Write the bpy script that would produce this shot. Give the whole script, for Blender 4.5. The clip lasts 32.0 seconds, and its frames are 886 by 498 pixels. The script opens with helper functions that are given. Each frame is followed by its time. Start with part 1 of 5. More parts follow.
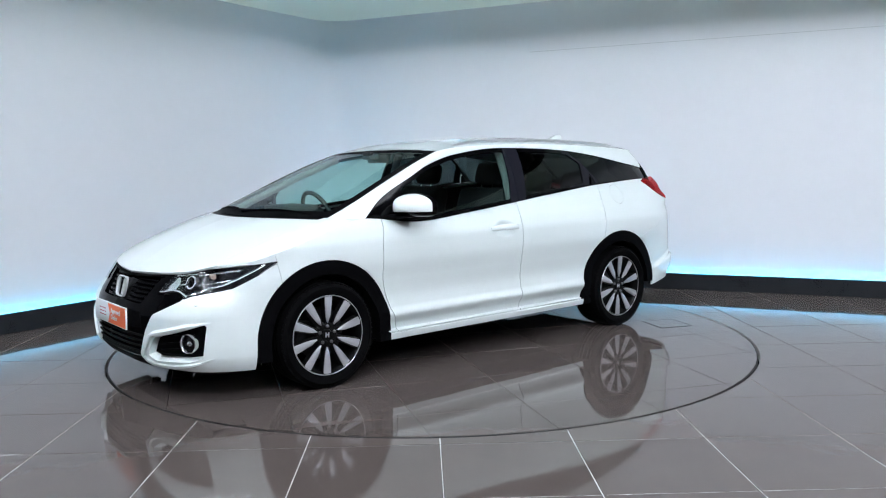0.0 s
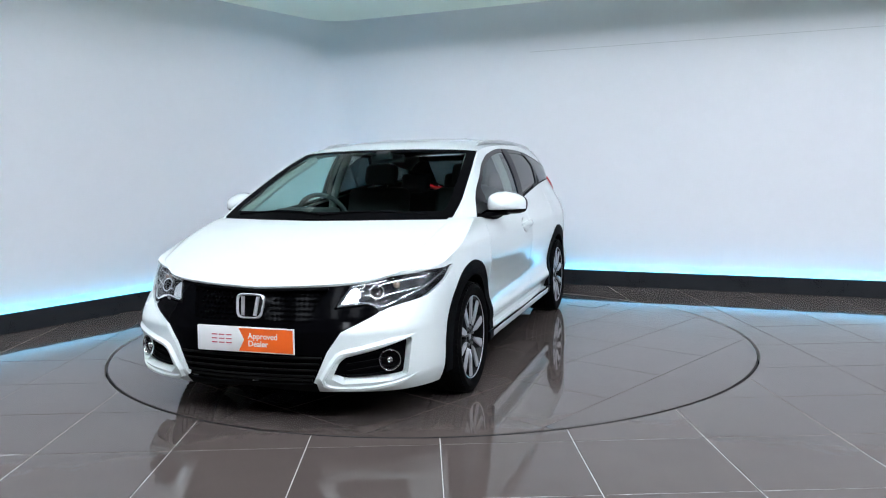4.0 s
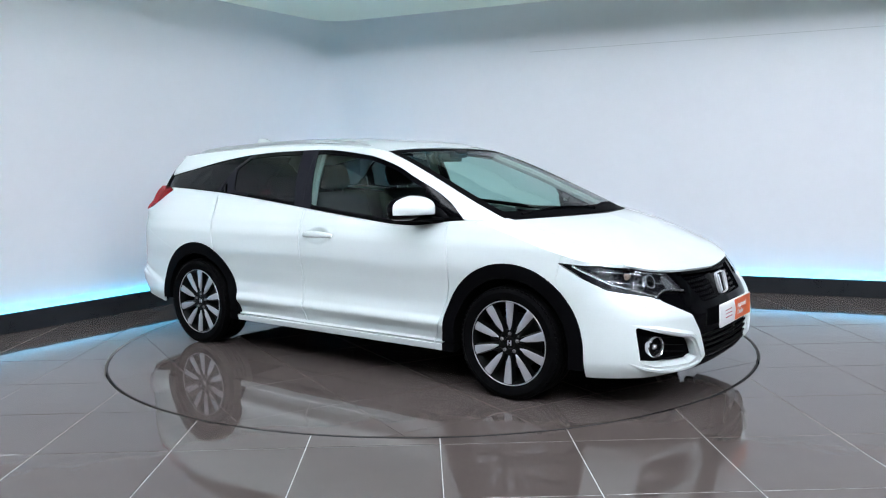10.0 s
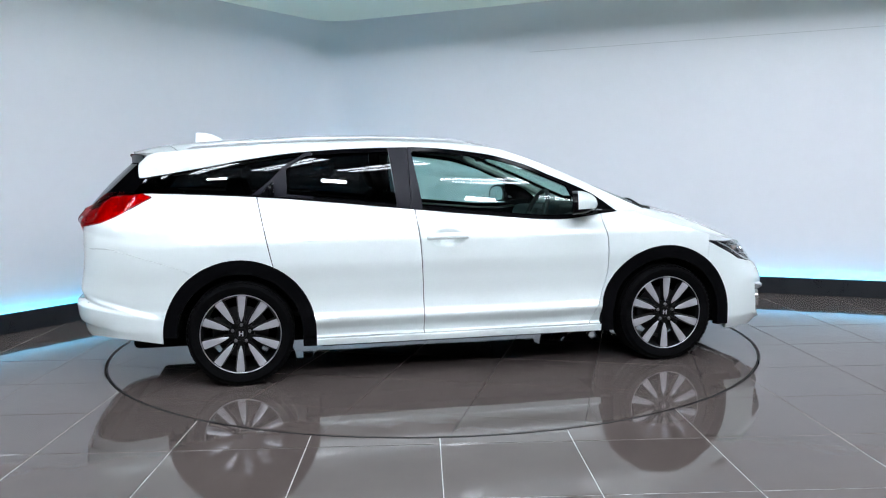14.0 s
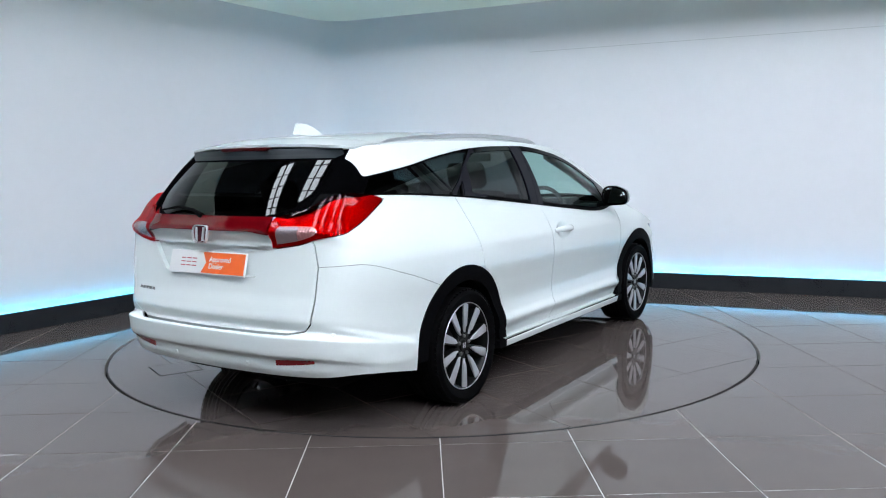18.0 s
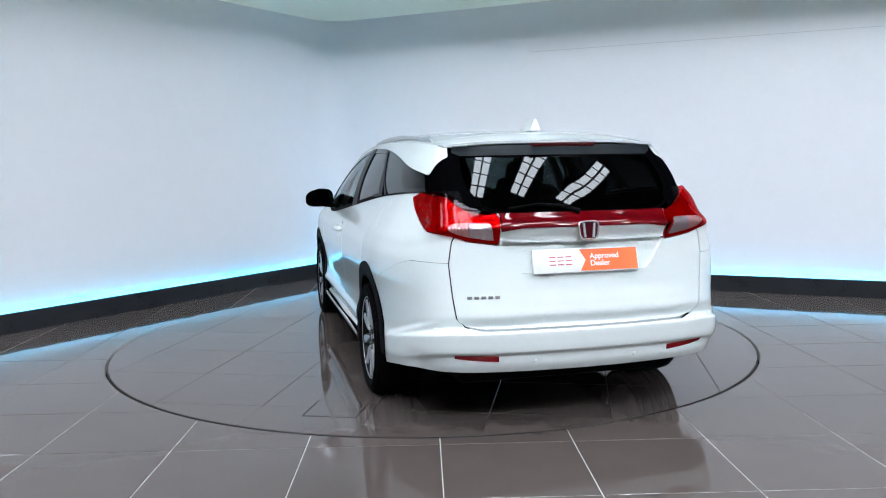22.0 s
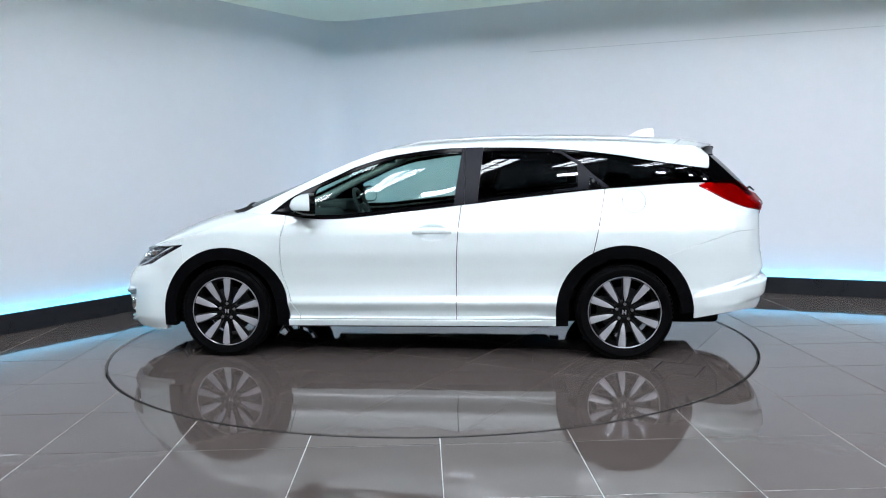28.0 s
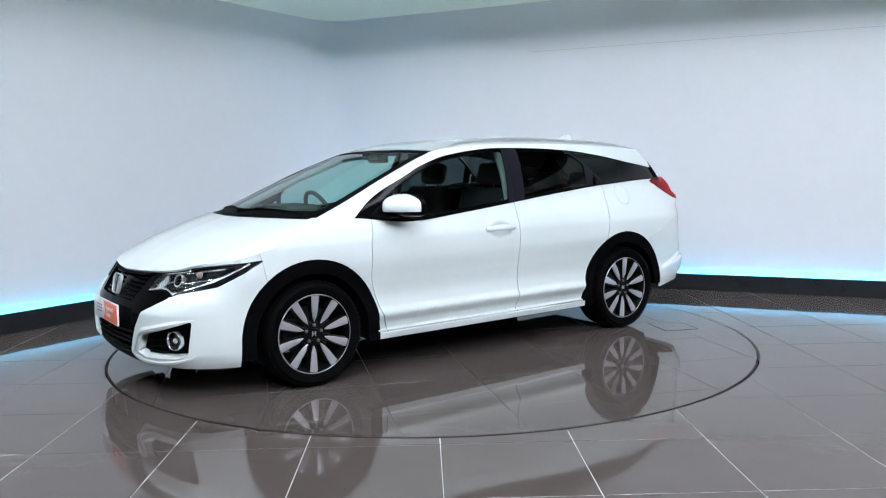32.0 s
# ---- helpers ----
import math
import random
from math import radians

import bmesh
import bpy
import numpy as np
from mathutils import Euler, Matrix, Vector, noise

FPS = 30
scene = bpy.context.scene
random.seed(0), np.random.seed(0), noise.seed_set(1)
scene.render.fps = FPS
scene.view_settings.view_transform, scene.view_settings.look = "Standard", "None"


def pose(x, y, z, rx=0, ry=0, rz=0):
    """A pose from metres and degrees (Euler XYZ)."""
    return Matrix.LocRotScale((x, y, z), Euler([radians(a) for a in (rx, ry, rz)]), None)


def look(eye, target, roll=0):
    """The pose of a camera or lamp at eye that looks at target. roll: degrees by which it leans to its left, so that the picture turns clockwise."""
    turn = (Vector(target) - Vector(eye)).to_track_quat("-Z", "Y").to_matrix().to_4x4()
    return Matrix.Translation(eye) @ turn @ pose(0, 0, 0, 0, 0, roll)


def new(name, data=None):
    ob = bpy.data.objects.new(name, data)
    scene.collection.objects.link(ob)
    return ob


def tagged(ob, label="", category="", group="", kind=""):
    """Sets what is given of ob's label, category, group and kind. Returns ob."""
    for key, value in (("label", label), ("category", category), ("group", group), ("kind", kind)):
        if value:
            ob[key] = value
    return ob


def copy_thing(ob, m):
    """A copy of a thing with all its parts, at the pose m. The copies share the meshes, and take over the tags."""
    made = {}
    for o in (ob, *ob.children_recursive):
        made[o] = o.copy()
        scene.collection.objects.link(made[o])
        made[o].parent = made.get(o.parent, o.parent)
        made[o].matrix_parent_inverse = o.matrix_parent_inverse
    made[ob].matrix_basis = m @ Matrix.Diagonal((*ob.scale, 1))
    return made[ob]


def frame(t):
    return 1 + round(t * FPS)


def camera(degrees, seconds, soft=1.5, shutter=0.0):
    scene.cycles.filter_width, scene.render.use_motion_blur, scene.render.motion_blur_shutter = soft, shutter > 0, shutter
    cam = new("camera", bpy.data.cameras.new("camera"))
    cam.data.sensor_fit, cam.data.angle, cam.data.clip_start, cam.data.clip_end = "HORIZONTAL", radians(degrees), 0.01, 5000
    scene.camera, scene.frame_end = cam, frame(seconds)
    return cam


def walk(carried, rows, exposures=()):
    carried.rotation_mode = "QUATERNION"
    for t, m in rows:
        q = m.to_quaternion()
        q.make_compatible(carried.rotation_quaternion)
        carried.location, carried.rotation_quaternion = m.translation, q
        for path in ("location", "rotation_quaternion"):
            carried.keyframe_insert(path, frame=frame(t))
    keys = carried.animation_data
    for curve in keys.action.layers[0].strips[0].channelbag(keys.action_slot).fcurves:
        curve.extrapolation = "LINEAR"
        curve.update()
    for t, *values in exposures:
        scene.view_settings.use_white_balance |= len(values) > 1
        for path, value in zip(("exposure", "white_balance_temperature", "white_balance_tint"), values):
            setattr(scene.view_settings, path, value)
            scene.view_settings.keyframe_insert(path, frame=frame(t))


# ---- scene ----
cam = camera(57.33, 32.0, soft=1.1)
EYE = Vector((0.0, -5.838, 1.248))
YAW, DIP = radians(0.77), radians(5.95)
CAM = look(EYE, EYE + Vector((math.sin(YAW) * math.cos(DIP), math.cos(YAW) * math.cos(DIP), -math.sin(DIP))), -0.94)
walk(cam, [(0, CAM), (32, CAM)], [(0, 0.0), (5, 0.04), (8, 0.10), (11, 0.02), (13, 0.0), (18, 0.0), (21, 0.05), (24, 0.12), (26, 0.08), (28, 0.0), (32, 0.0)])

# heading of the turntable, degrees, by seconds
TURN = [(0, -141.2), (0.5, -141.2), (1, -140.0), (1.5, -137.4), (2, -132.7), (2.5, -127.1), (3, -120.9), (3.5, -115.0), (4.5, -103.0), (5.5, -90.95),
        (6.5, -78.95), (7.5, -66.95), (8.5, -55.0), (9.5, -43.1), (10.5, -31.25), (11.5, -19.45), (12.5, -7.75), (13.5, 3.75), (14.5, 15.2),
        (15.5, 27.0), (16.5, 38.7), (17.5, 50.4), (18.5, 62.1), (19.5, 73.8), (20.5, 85.7), (21.5, 97.5), (22.5, 109.25), (23.5, 121.0),
        (24.5, 132.75), (25.5, 144.4), (26.5, 156.0), (27.5, 167.5), (28.5, 178.7), (29.5, 190.1), (30.5, 201.95), (31, 207.6), (31.5, 212.3), (32, 215.3)]
OFF_X, OFF_Y = 0.004, -0.197          # the car on the turntable
DISC_R = 2.218
TILE = 0.6
GRID_TURN = 0.66                      # degrees, of the tile courses in the hall
CORNER = Vector((-1.138, 3.66))       # where the two wall planes meet
LEFT_DIR = Vector((-1.0, -1.465)).normalized()
RIGHT_DIR = Vector((1.0, -0.459)).normalized()
CEIL = 2.88
SKIRT = 0.155

# ---------------------------------------------------------------- light
world = bpy.data.worlds.new("hall_air")
world.use_nodes = True
world.node_tree.nodes["Background"].inputs[0].default_value = (0.5, 0.55, 0.6, 1)
world.node_tree.nodes["Background"].inputs[1].default_value = 0.02
scene.world = world
SKYLIGHT = 13.5
ROOFLIGHT = 37.0
# strength of the added, unseen panels that brighten walls and car
FILL = 178.0
LED = 23.0


# ---------------------------------------------------------------- materials
def nodes_of(name):
    m = bpy.data.materials.new(name)
    m.use_nodes = True
    nt = m.node_tree
    return m, nt, nt.nodes["Principled BSDF"]


def put(nt, kind, **values):
    n = nt.nodes.new(kind)
    for k, v in values.items():
        n.inputs[k].default_value = v
    return n


def material(name, colour, rough=0.5, metal=0.0, coat=0.0, vary=0.0, scale=8.0, bump=0.0, bump_scale=200.0, rough_vary=0.0, spec=0.5, fine=120.0):
    """A surface with a coarse and a fine variation of colour and gloss, and a fine relief."""
    m, nt, b = nodes_of(name)
    b.inputs["Base Color"].default_value = (*colour, 1)
    b.inputs["Roughness"].default_value = rough
    b.inputs["Metallic"].default_value = metal
    b.inputs["Coat Weight"].default_value = coat
    b.inputs["Coat Roughness"].default_value = 0.03
    b.inputs["Specular IOR Level"].default_value = spec
    link = nt.links.new
    tc = nt.nodes.new("ShaderNodeTexCoord")
    if vary or rough_vary:
        n1, n2 = put(nt, "ShaderNodeTexNoise", Scale=scale, Detail=5.0), put(nt, "ShaderNodeTexNoise", Scale=fine, Detail=3.0)
        link(tc.outputs["Object"], n1.inputs["Vector"])
        link(tc.outputs["Object"], n2.inputs["Vector"])
        add = nt.nodes.new("ShaderNodeMath")
        add.operation = "ADD"
        link(n1.outputs[0], add.inputs[0])
        link(n2.outputs[0], add.inputs[1])
        if vary:
            mr = put(nt, "ShaderNodeMapRange", **{"From Min": 0.6, "From Max": 1.4, "To Min": 1 - vary, "To Max": 1 + vary})
            link(add.outputs[0], mr.inputs[0])
            mul = nt.nodes.new("ShaderNodeVectorMath")
            mul.operation = "SCALE"
            mul.inputs[0].default_value = colour
            link(mr.outputs[0], mul.inputs["Scale"])
            link(mul.outputs[0], b.inputs["Base Color"])
        if rough_vary:
            mr = put(nt, "ShaderNodeMapRange", **{"From Min": 0.6, "From Max": 1.4, "To Min": max(0.0, rough - rough_vary), "To Max": rough + rough_vary})
            link(add.outputs[0], mr.inputs[0])
            link(mr.outputs[0], b.inputs["Roughness"])
    if bump:
        nb = put(nt, "ShaderNodeTexNoise", Scale=bump_scale, Detail=3.0)
        link(tc.outputs["Object"], nb.inputs["Vector"])
        bp = put(nt, "ShaderNodeBump", Strength=1.0, Distance=bump)
        link(nb.outputs[0], bp.inputs["Height"])
        link(bp.outputs[0], b.inputs["Normal"])
    return m


def glowing(name, colour, strength):
    m, nt, b = nodes_of(name)
    b.inputs["Base Color"].default_value = (*[min(0.8, c) for c in colour], 1)
    b.inputs["Emission Color"].default_value = (*colour, 1)
    b.inputs["Emission Strength"].default_value = strength
    return m


def glass(name, tint, rough=0.0):
    m, nt, b = nodes_of(name)
    b.inputs["Base Color"].default_value = (*tint, 1)
    b.inputs["Roughness"].default_value = rough
    b.inputs["IOR"].default_value = 1.45
    b.inputs["Transmission Weight"].default_value = 1.0
    return m


def sheet_glass(name, tint, grazing=0.94, facing_on=0.055):
    """A thin pane: tinted see-through with a mirror coat by Fresnel."""
    m, nt, b = nodes_of(name)
    out = nt.nodes["Material Output"]
    tr, gl, lw, mix = (nt.nodes.new("ShaderNode" + k) for k in ("BsdfTransparent", "BsdfGlossy", "LayerWeight", "MixShader"))
    tr.inputs[0].default_value = (*tint, 1)
    gl.inputs["Roughness"].default_value = 0.01
    lw.inputs["Blend"].default_value = 0.5
    steep, gloss = nt.nodes.new("ShaderNodeMath"), nt.nodes.new("ShaderNodeMath")
    steep.operation, gloss.operation = "POWER", "MULTIPLY_ADD"
    steep.inputs[1].default_value = 5.0
    gloss.inputs[1].default_value, gloss.inputs[2].default_value = grazing, facing_on
    nt.links.new(lw.outputs["Facing"], steep.inputs[0])
    nt.links.new(steep.outputs[0], gloss.inputs[0])
    nt.links.new(gloss.outputs[0], mix.inputs[0])
    nt.links.new(tr.outputs[0], mix.inputs[1])
    nt.links.new(gl.outputs[0], mix.inputs[2])
    nt.links.new(mix.outputs[0], out.inputs["Surface"])
    nt.nodes.remove(b)
    return m


def faceted(name, colour, scale):
    """A bright reflector of many small facets."""
    m, nt, b = nodes_of(name)
    b.inputs["Base Color"].default_value = (*colour, 1)
    b.inputs["Roughness"].default_value = 0.2
    b.inputs["Metallic"].default_value = 0.65
    tc, vo, bp = nt.nodes.new("ShaderNodeTexCoord"), put(nt, "ShaderNodeTexVoronoi", Scale=scale), put(nt, "ShaderNodeBump", Strength=1.0, Distance=0.0016)
    nt.links.new(tc.outputs["Object"], vo.inputs["Vector"])
    nt.links.new(vo.outputs["Distance"], bp.inputs["Height"])
    nt.links.new(bp.outputs[0], b.inputs["Normal"])
    return m


def tile_material(name, colour):
    m, nt, b = nodes_of(name)
    link = nt.links.new
    info, tc = nt.nodes.new("ShaderNodeObjectInfo"), nt.nodes.new("ShaderNodeTexCoord")
    mr = put(nt, "ShaderNodeMapRange", **{"To Min": 0.94, "To Max": 1.06})
    link(info.outputs["Random"], mr.inputs[0])
    n1, n2 = put(nt, "ShaderNodeTexNoise", Scale=5.0, Detail=6.0), put(nt, "ShaderNodeTexNoise", Scale=260.0, Detail=2.0)
    link(tc.outputs["Object"], n1.inputs["Vector"])
    link(tc.outputs["Object"], n2.inputs["Vector"])
    add = nt.nodes.new("ShaderNodeMath")
    add.operation = "ADD"
    link(n1.outputs[0], add.inputs[0])
    link(n2.outputs[0], add.inputs[1])
    m2 = put(nt, "ShaderNodeMapRange", **{"From Min": 0.6, "From Max": 1.4, "To Min": 0.93, "To Max": 1.07})
    link(add.outputs[0], m2.inputs[0])
    mul = nt.nodes.new("ShaderNodeMath")
    mul.operation = "MULTIPLY"
    link(mr.outputs[0], mul.inputs[0])
    link(m2.outputs[0], mul.inputs[1])
    sc = nt.nodes.new("ShaderNodeVectorMath")
    sc.operation = "SCALE"
    sc.inputs[0].default_value = colour
    link(mul.outputs[0], sc.inputs["Scale"])
    link(sc.outputs[0], b.inputs["Base Color"])
    m3 = put(nt, "ShaderNodeMapRange", **{"From Min": 0.6, "From Max": 1.4, "To Min": 0.025, "To Max": 0.065})
    link(add.outputs[0], m3.inputs[0])
    link(m3.outputs[0], b.inputs["Roughness"])
    b.inputs["Specular IOR Level"].default_value = 0.36
    nb = put(nt, "ShaderNodeTexNoise", Scale=2.5, Detail=2.0)
    link(tc.outputs["Object"], nb.inputs["Vector"])
    bp = put(nt, "ShaderNodeBump", Strength=0.25, Distance=0.004)
    link(nb.outputs[0], bp.inputs["Height"])
    link(bp.outputs[0], b.inputs["Normal"])
    return m


M_WALL = material("painted_board", (0.765, 0.772, 0.805), 0.55, vary=0.014, scale=0.8, bump=0.0005, bump_scale=60, rough_vary=0.1, fine=9.0)
M_CANOPY, canopy_nodes, canopy_face = nodes_of("ceiling_fabric")
canopy_face.inputs["Base Color"].default_value = (0.86, 0.90, 0.86, 1)
canopy_face.inputs["Roughness"].default_value = 0.7
canopy_thin, canopy_mix = canopy_nodes.nodes.new("ShaderNodeBsdfTranslucent"), canopy_nodes.nodes.new("ShaderNodeMixShader")
canopy_thin.inputs[0].default_value = (0.88, 0.94, 0.87, 1)
canopy_mix.inputs[0].default_value = 0.72
canopy_nodes.links.new(canopy_face.outputs[0], canopy_mix.inputs[1])
canopy_nodes.links.new(canopy_thin.outputs[0], canopy_mix.inputs[2])
canopy_nodes.links.new(canopy_mix.outputs[0], canopy_nodes.nodes["Material Output"].inputs["Surface"])
M_SKIRT = material("black_skirting", (0.018, 0.02, 0.023), 0.32, vary=0.15, scale=6, rough_vary=0.08)
M_TILE = tile_material("porcelain", (0.086, 0.069, 0.0628))
M_GROUT = material("pale_grout", (0.42, 0.40, 0.38), 0.7, vary=0.25, scale=3.0)
M_GROUT_DARK = material("dark_grout", (0.012, 0.012, 0.012), 0.8, vary=0.2, scale=3.0)
M_HALL = material("hall_lining", (0.06, 0.062, 0.066), 0.8, vary=0.2, scale=1.5)
M_HALLWALL = material("hall_wall_paint", (0.12, 0.12, 0.125), 0.8, vary=0.15, scale=1.2)
M_BAR = material("glazing_bar", (0.03, 0.03, 0.03), 0.6)
M_SKY = glowing("skylight_glass", (0.850, 0.925, 1.033), SKYLIGHT)
M_ROOFSKY = glowing("roof_window_glass", (0.850, 0.925, 1.033), ROOFLIGHT)
M_FILL = glowing("fill_diffuser", (0.850, 0.925, 1.033), FILL)
M_LED = glowing("led_strip", (0.03, 0.57, 1.0), LED)
M_PAINT = material("white_paint", (0.735, 0.79, 0.78), 0.28, coat=1.0, vary=0.01, scale=3.0, bump=0.00004, bump_scale=900)
M_BLACK = material("black_plastic", (0.0022, 0.0022, 0.0027), 0.6, spec=0.03, vary=0.2, scale=20, bump=0.0003, bump_scale=500)
M_PILLAR = material("satin_pillar", (0.009, 0.009, 0.014), 0.42, spec=0.16, vary=0.1, scale=20)
M_SPOIL = material("spoiler_underside", (0.014, 0.018, 0.021), 0.35, spec=0.3)
M_TAILPOST = material("dull_black_trim", (0.0012, 0.0012, 0.0015), 0.9, spec=0.0, vary=0.1)
M_FIELD = material("badge_field", (0.045, 0.0015, 0.005), 0.4, spec=0.1)
M_GLOSS = material("gloss_black", (0.002, 0.002, 0.0025), 0.10, spec=0.14)
M_MASK = material("piano_black", (0.0015, 0.0015, 0.002), 0.12, spec=0.018)
M_LAMPCHROME = material("lamp_chrome", (0.88, 0.88, 0.90), 0.16, metal=0.9, vary=0.1, scale=30, bump=0.0025, bump_scale=45)
M_DARK = material("dark_lining", (0.003, 0.003, 0.003), 0.9, spec=0.1)
M_CLOTH = material("dark_cloth", (0.020, 0.020, 0.022), 0.9, vary=0.3, scale=30, bump=0.001, bump_scale=400)
M_LINER = material("grey_headlining", (0.36, 0.36, 0.35), 0.9, vary=0.1, scale=20)
M_TRIM = material("soft_dash", (0.022, 0.022, 0.024), 0.6, vary=0.2, scale=40)
M_TYRE = material("tyre_rubber", (0.0022, 0.0022, 0.0025), 0.75, spec=0.05, vary=0.3, scale=25, bump=0.0004, bump_scale=300)
M_ALLOY = material("machined_alloy", (0.60, 0.60, 0.63), 0.34, metal=0.6, vary=0.05, scale=40, bump=0.00008, bump_scale=700)
M_RIM = material("black_alloy", (0.003, 0.003, 0.003), 0.35, coat=0.0, spec=0.2)
M_CHROME = material("chrome", (0.85, 0.85, 0.86), 0.12, metal=0.9)
M_BADGE = material("badge_chrome", (0.75, 0.76, 0.77), 0.25, metal=0.6)
M_SILVER = material("satin_silver", (0.55, 0.56, 0.57), 0.3, metal=0.7, vary=0.05)
M_STEEL = material("brake_steel", (0.25, 0.25, 0.25), 0.4, metal=0.9, vary=0.1, scale=50)
M_DISC = material("dull_brake_disc", (0.05, 0.05, 0.052), 0.5, metal=0.7, vary=0.2, scale=50)
M_GLASS = sheet_glass("green_tinted_glass", (0.62, 0.80, 0.76))
M_SCREEN = sheet_glass("windscreen_glass", (0.70, 0.90, 0.84), 0.72, 0.045)
M_PRIVACY = sheet_glass("privacy_glass", (0.075, 0.085, 0.09), 0.94, 0.04)
M_REARGLASS = sheet_glass("rear_privacy_glass", (0.05, 0.056, 0.06), 0.8, 0.045)
M_LENS = sheet_glass("clear_lens", (0.9, 0.92, 0.93), 0.7, 0.022)
M_RED = sheet_glass("red_lens", (0.74, 0.012, 0.02), 0.3, 0.024)
M_REFLEX = material("red_reflex", (0.20, 0.003, 0.006), 0.2, coat=0.3)
M_LAMPRED = faceted("tail_reflector", (0.62, 0.16, 0.16), 80.0)
M_LAMPBOX = material("dark_reflector", (0.018, 0.018, 0.022), 0.25, metal=0.3, vary=0.4, scale=25, bump=0.002, bump_scale=30)
M_REDDARK = material("dark_red_lens", (0.10, 0.001, 0.003), 0.06, spec=0.42, vary=0.15, scale=12)
M_CLEAR = faceted("pale_lens", (0.40, 0.32, 0.34), 95.0)
M_RIBBED, ribbed_nodes, ribbed_face = nodes_of("ribbed_lens")
ribbed_face.inputs["Base Color"].default_value = (0.46, 0.22, 0.22, 1)
ribbed_face.inputs["Roughness"].default_value = 0.16
ribbed_face.inputs["Metallic"].default_value = 0.5
rib_at, rib_wave, rib_bump = ribbed_nodes.nodes.new("ShaderNodeTexCoord"), put(ribbed_nodes, "ShaderNodeTexWave", Scale=22.0), put(ribbed_nodes, "ShaderNodeBump", Strength=1.0, Distance=0.0015)
rib_wave.bands_direction = "Y"
ribbed_nodes.links.new(rib_at.outputs["Object"], rib_wave.inputs["Vector"])
ribbed_nodes.links.new(rib_wave.outputs["Fac"], rib_bump.inputs["Height"])
ribbed_nodes.links.new(rib_bump.outputs[0], ribbed_face.inputs["Normal"])
M_JOINT = material("wall_joint_filler", (0.60, 0.61, 0.63), 0.6)
M_AMBER = material("indicator_lens", (0.30, 0.22, 0.18), 0.2, coat=1.0)
M_BRAKE = material("brake_light_lens", (0.045, 0.002, 0.003), 0.4, spec=0.15)
M_PLATE = material("white_plate", (0.75, 0.75, 0.74), 0.35)
M_ORANGE = material("orange_plate", (0.86, 0.13, 0.015), 0.35)
M_PINK = material("plate_mark", (0.45, 0.06, 0.10), 0.4)
M_MIRROR = material("mirror_glass", (0.8, 0.82, 0.83), 0.02, metal=1.0)


# ---------------------------------------------------------------- mesh tools
def smooth_table(xs, ys):
    """A smooth function through a few values, flat where they turn."""
    xs, ys = np.array(xs, float), np.array(ys, float)
    h = np.diff(xs)
    d = np.diff(ys) / h
    m = np.zeros_like(ys)
    m[0], m[-1] = d[0], d[-1]
    for i in range(1, len(xs) - 1):
        if d[i - 1] * d[i] > 0:
            w1, w2 = 2 * h[i] + h[i - 1], h[i] + 2 * h[i - 1]
            m[i] = (w1 + w2) / (w1 / d[i - 1] + w2 / d[i])

    def f(x):
        x = np.clip(np.asarray(x, float), xs[0], xs[-1])
        i = np.clip(np.searchsorted(xs, x, side="right") - 1, 0, len(h) - 1)
        t = (x - xs[i]) / h[i]
        return ((2 * t**3 - 3 * t**2 + 1) * ys[i] + (t**3 - 2 * t**2 + t) * h[i] * m[i]
                + (3 * t**2 - 2 * t**3) * ys[i + 1] + (t**3 - t**2) * h[i] * m[i + 1])
    return f


def spline(points, n):
    """n points, evenly spaced, on a smooth curve through a few points."""
    p = np.array(points, float)
    p = np.vstack([2 * p[0] - p[1], p, 2 * p[-1] - p[-2]])
    out = []
    for i in range(1, len(p) - 2):
        a, b, c, d = p[i - 1:i + 3]
        t = np.linspace(0, 1, 24, endpoint=False)[:, None]
        out.append(0.5 * (2 * b + (c - a) * t + (2 * a - 5 * b + 4 * c - d) * t**2 + (3 * b - a - 3 * c + d) * t**3))
    q = np.vstack(out + [p[-2:-1]])
    s = np.concatenate([[0], np.cumsum(np.linalg.norm(np.diff(q, axis=0), axis=1))])
    return np.stack([np.interp(np.linspace(0, s[-1], n), s, q[:, k]) for k in range(q.shape[1])], 1)


def sheet(P, extra=None):
    """A grid of points to triangles; each vertex carries place, normal and one more number."""
    nu, nv = P.shape[:2]
    du, dv = np.gradient(P, axis=0), np.gradient(P, axis=1)
    N = np.cross(du, dv)
    ln = np.linalg.norm(N, axis=2, keepdims=True)
    N = N / np.maximum(ln, 1e-9)
    seam = np.abs(P[..., 1]) < 1e-6
    N[seam, 1] = 0
    N = N / np.maximum(np.linalg.norm(N, axis=2, keepdims=True), 1e-9)
    E = np.zeros((nu, nv, 1)) if extra is None else extra[..., None]
    V = np.concatenate([P, N, E], 2).reshape(-1, 7)
    i, j = np.meshgrid(np.arange(nu - 1), np.arange(nv - 1), indexing="ij")
    a = (i * nv + j).ravel()
    b, c, d = a + nv, a + nv + 1, a + 1
    F = np.vstack([np.stack([a, b, c], 1), np.stack([a, c, d], 1)])
    area = np.linalg.norm(np.cross(V[F[:, 1], :3] - V[F[:, 0], :3], V[F[:, 2], :3] - V[F[:, 0], :3]), axis=1)
    return V, F[area > 1e-9]


def facing(VF, way):
    """Turns a sheet so that its normals go along way on the whole."""
    V, F = VF
    if (V[:, 3:6] @ np.array(way, float)).sum() < 0:
        V = V.copy()
        V[:, 3:6] *= -1
        F = F[:, ::-1]
    return V, F


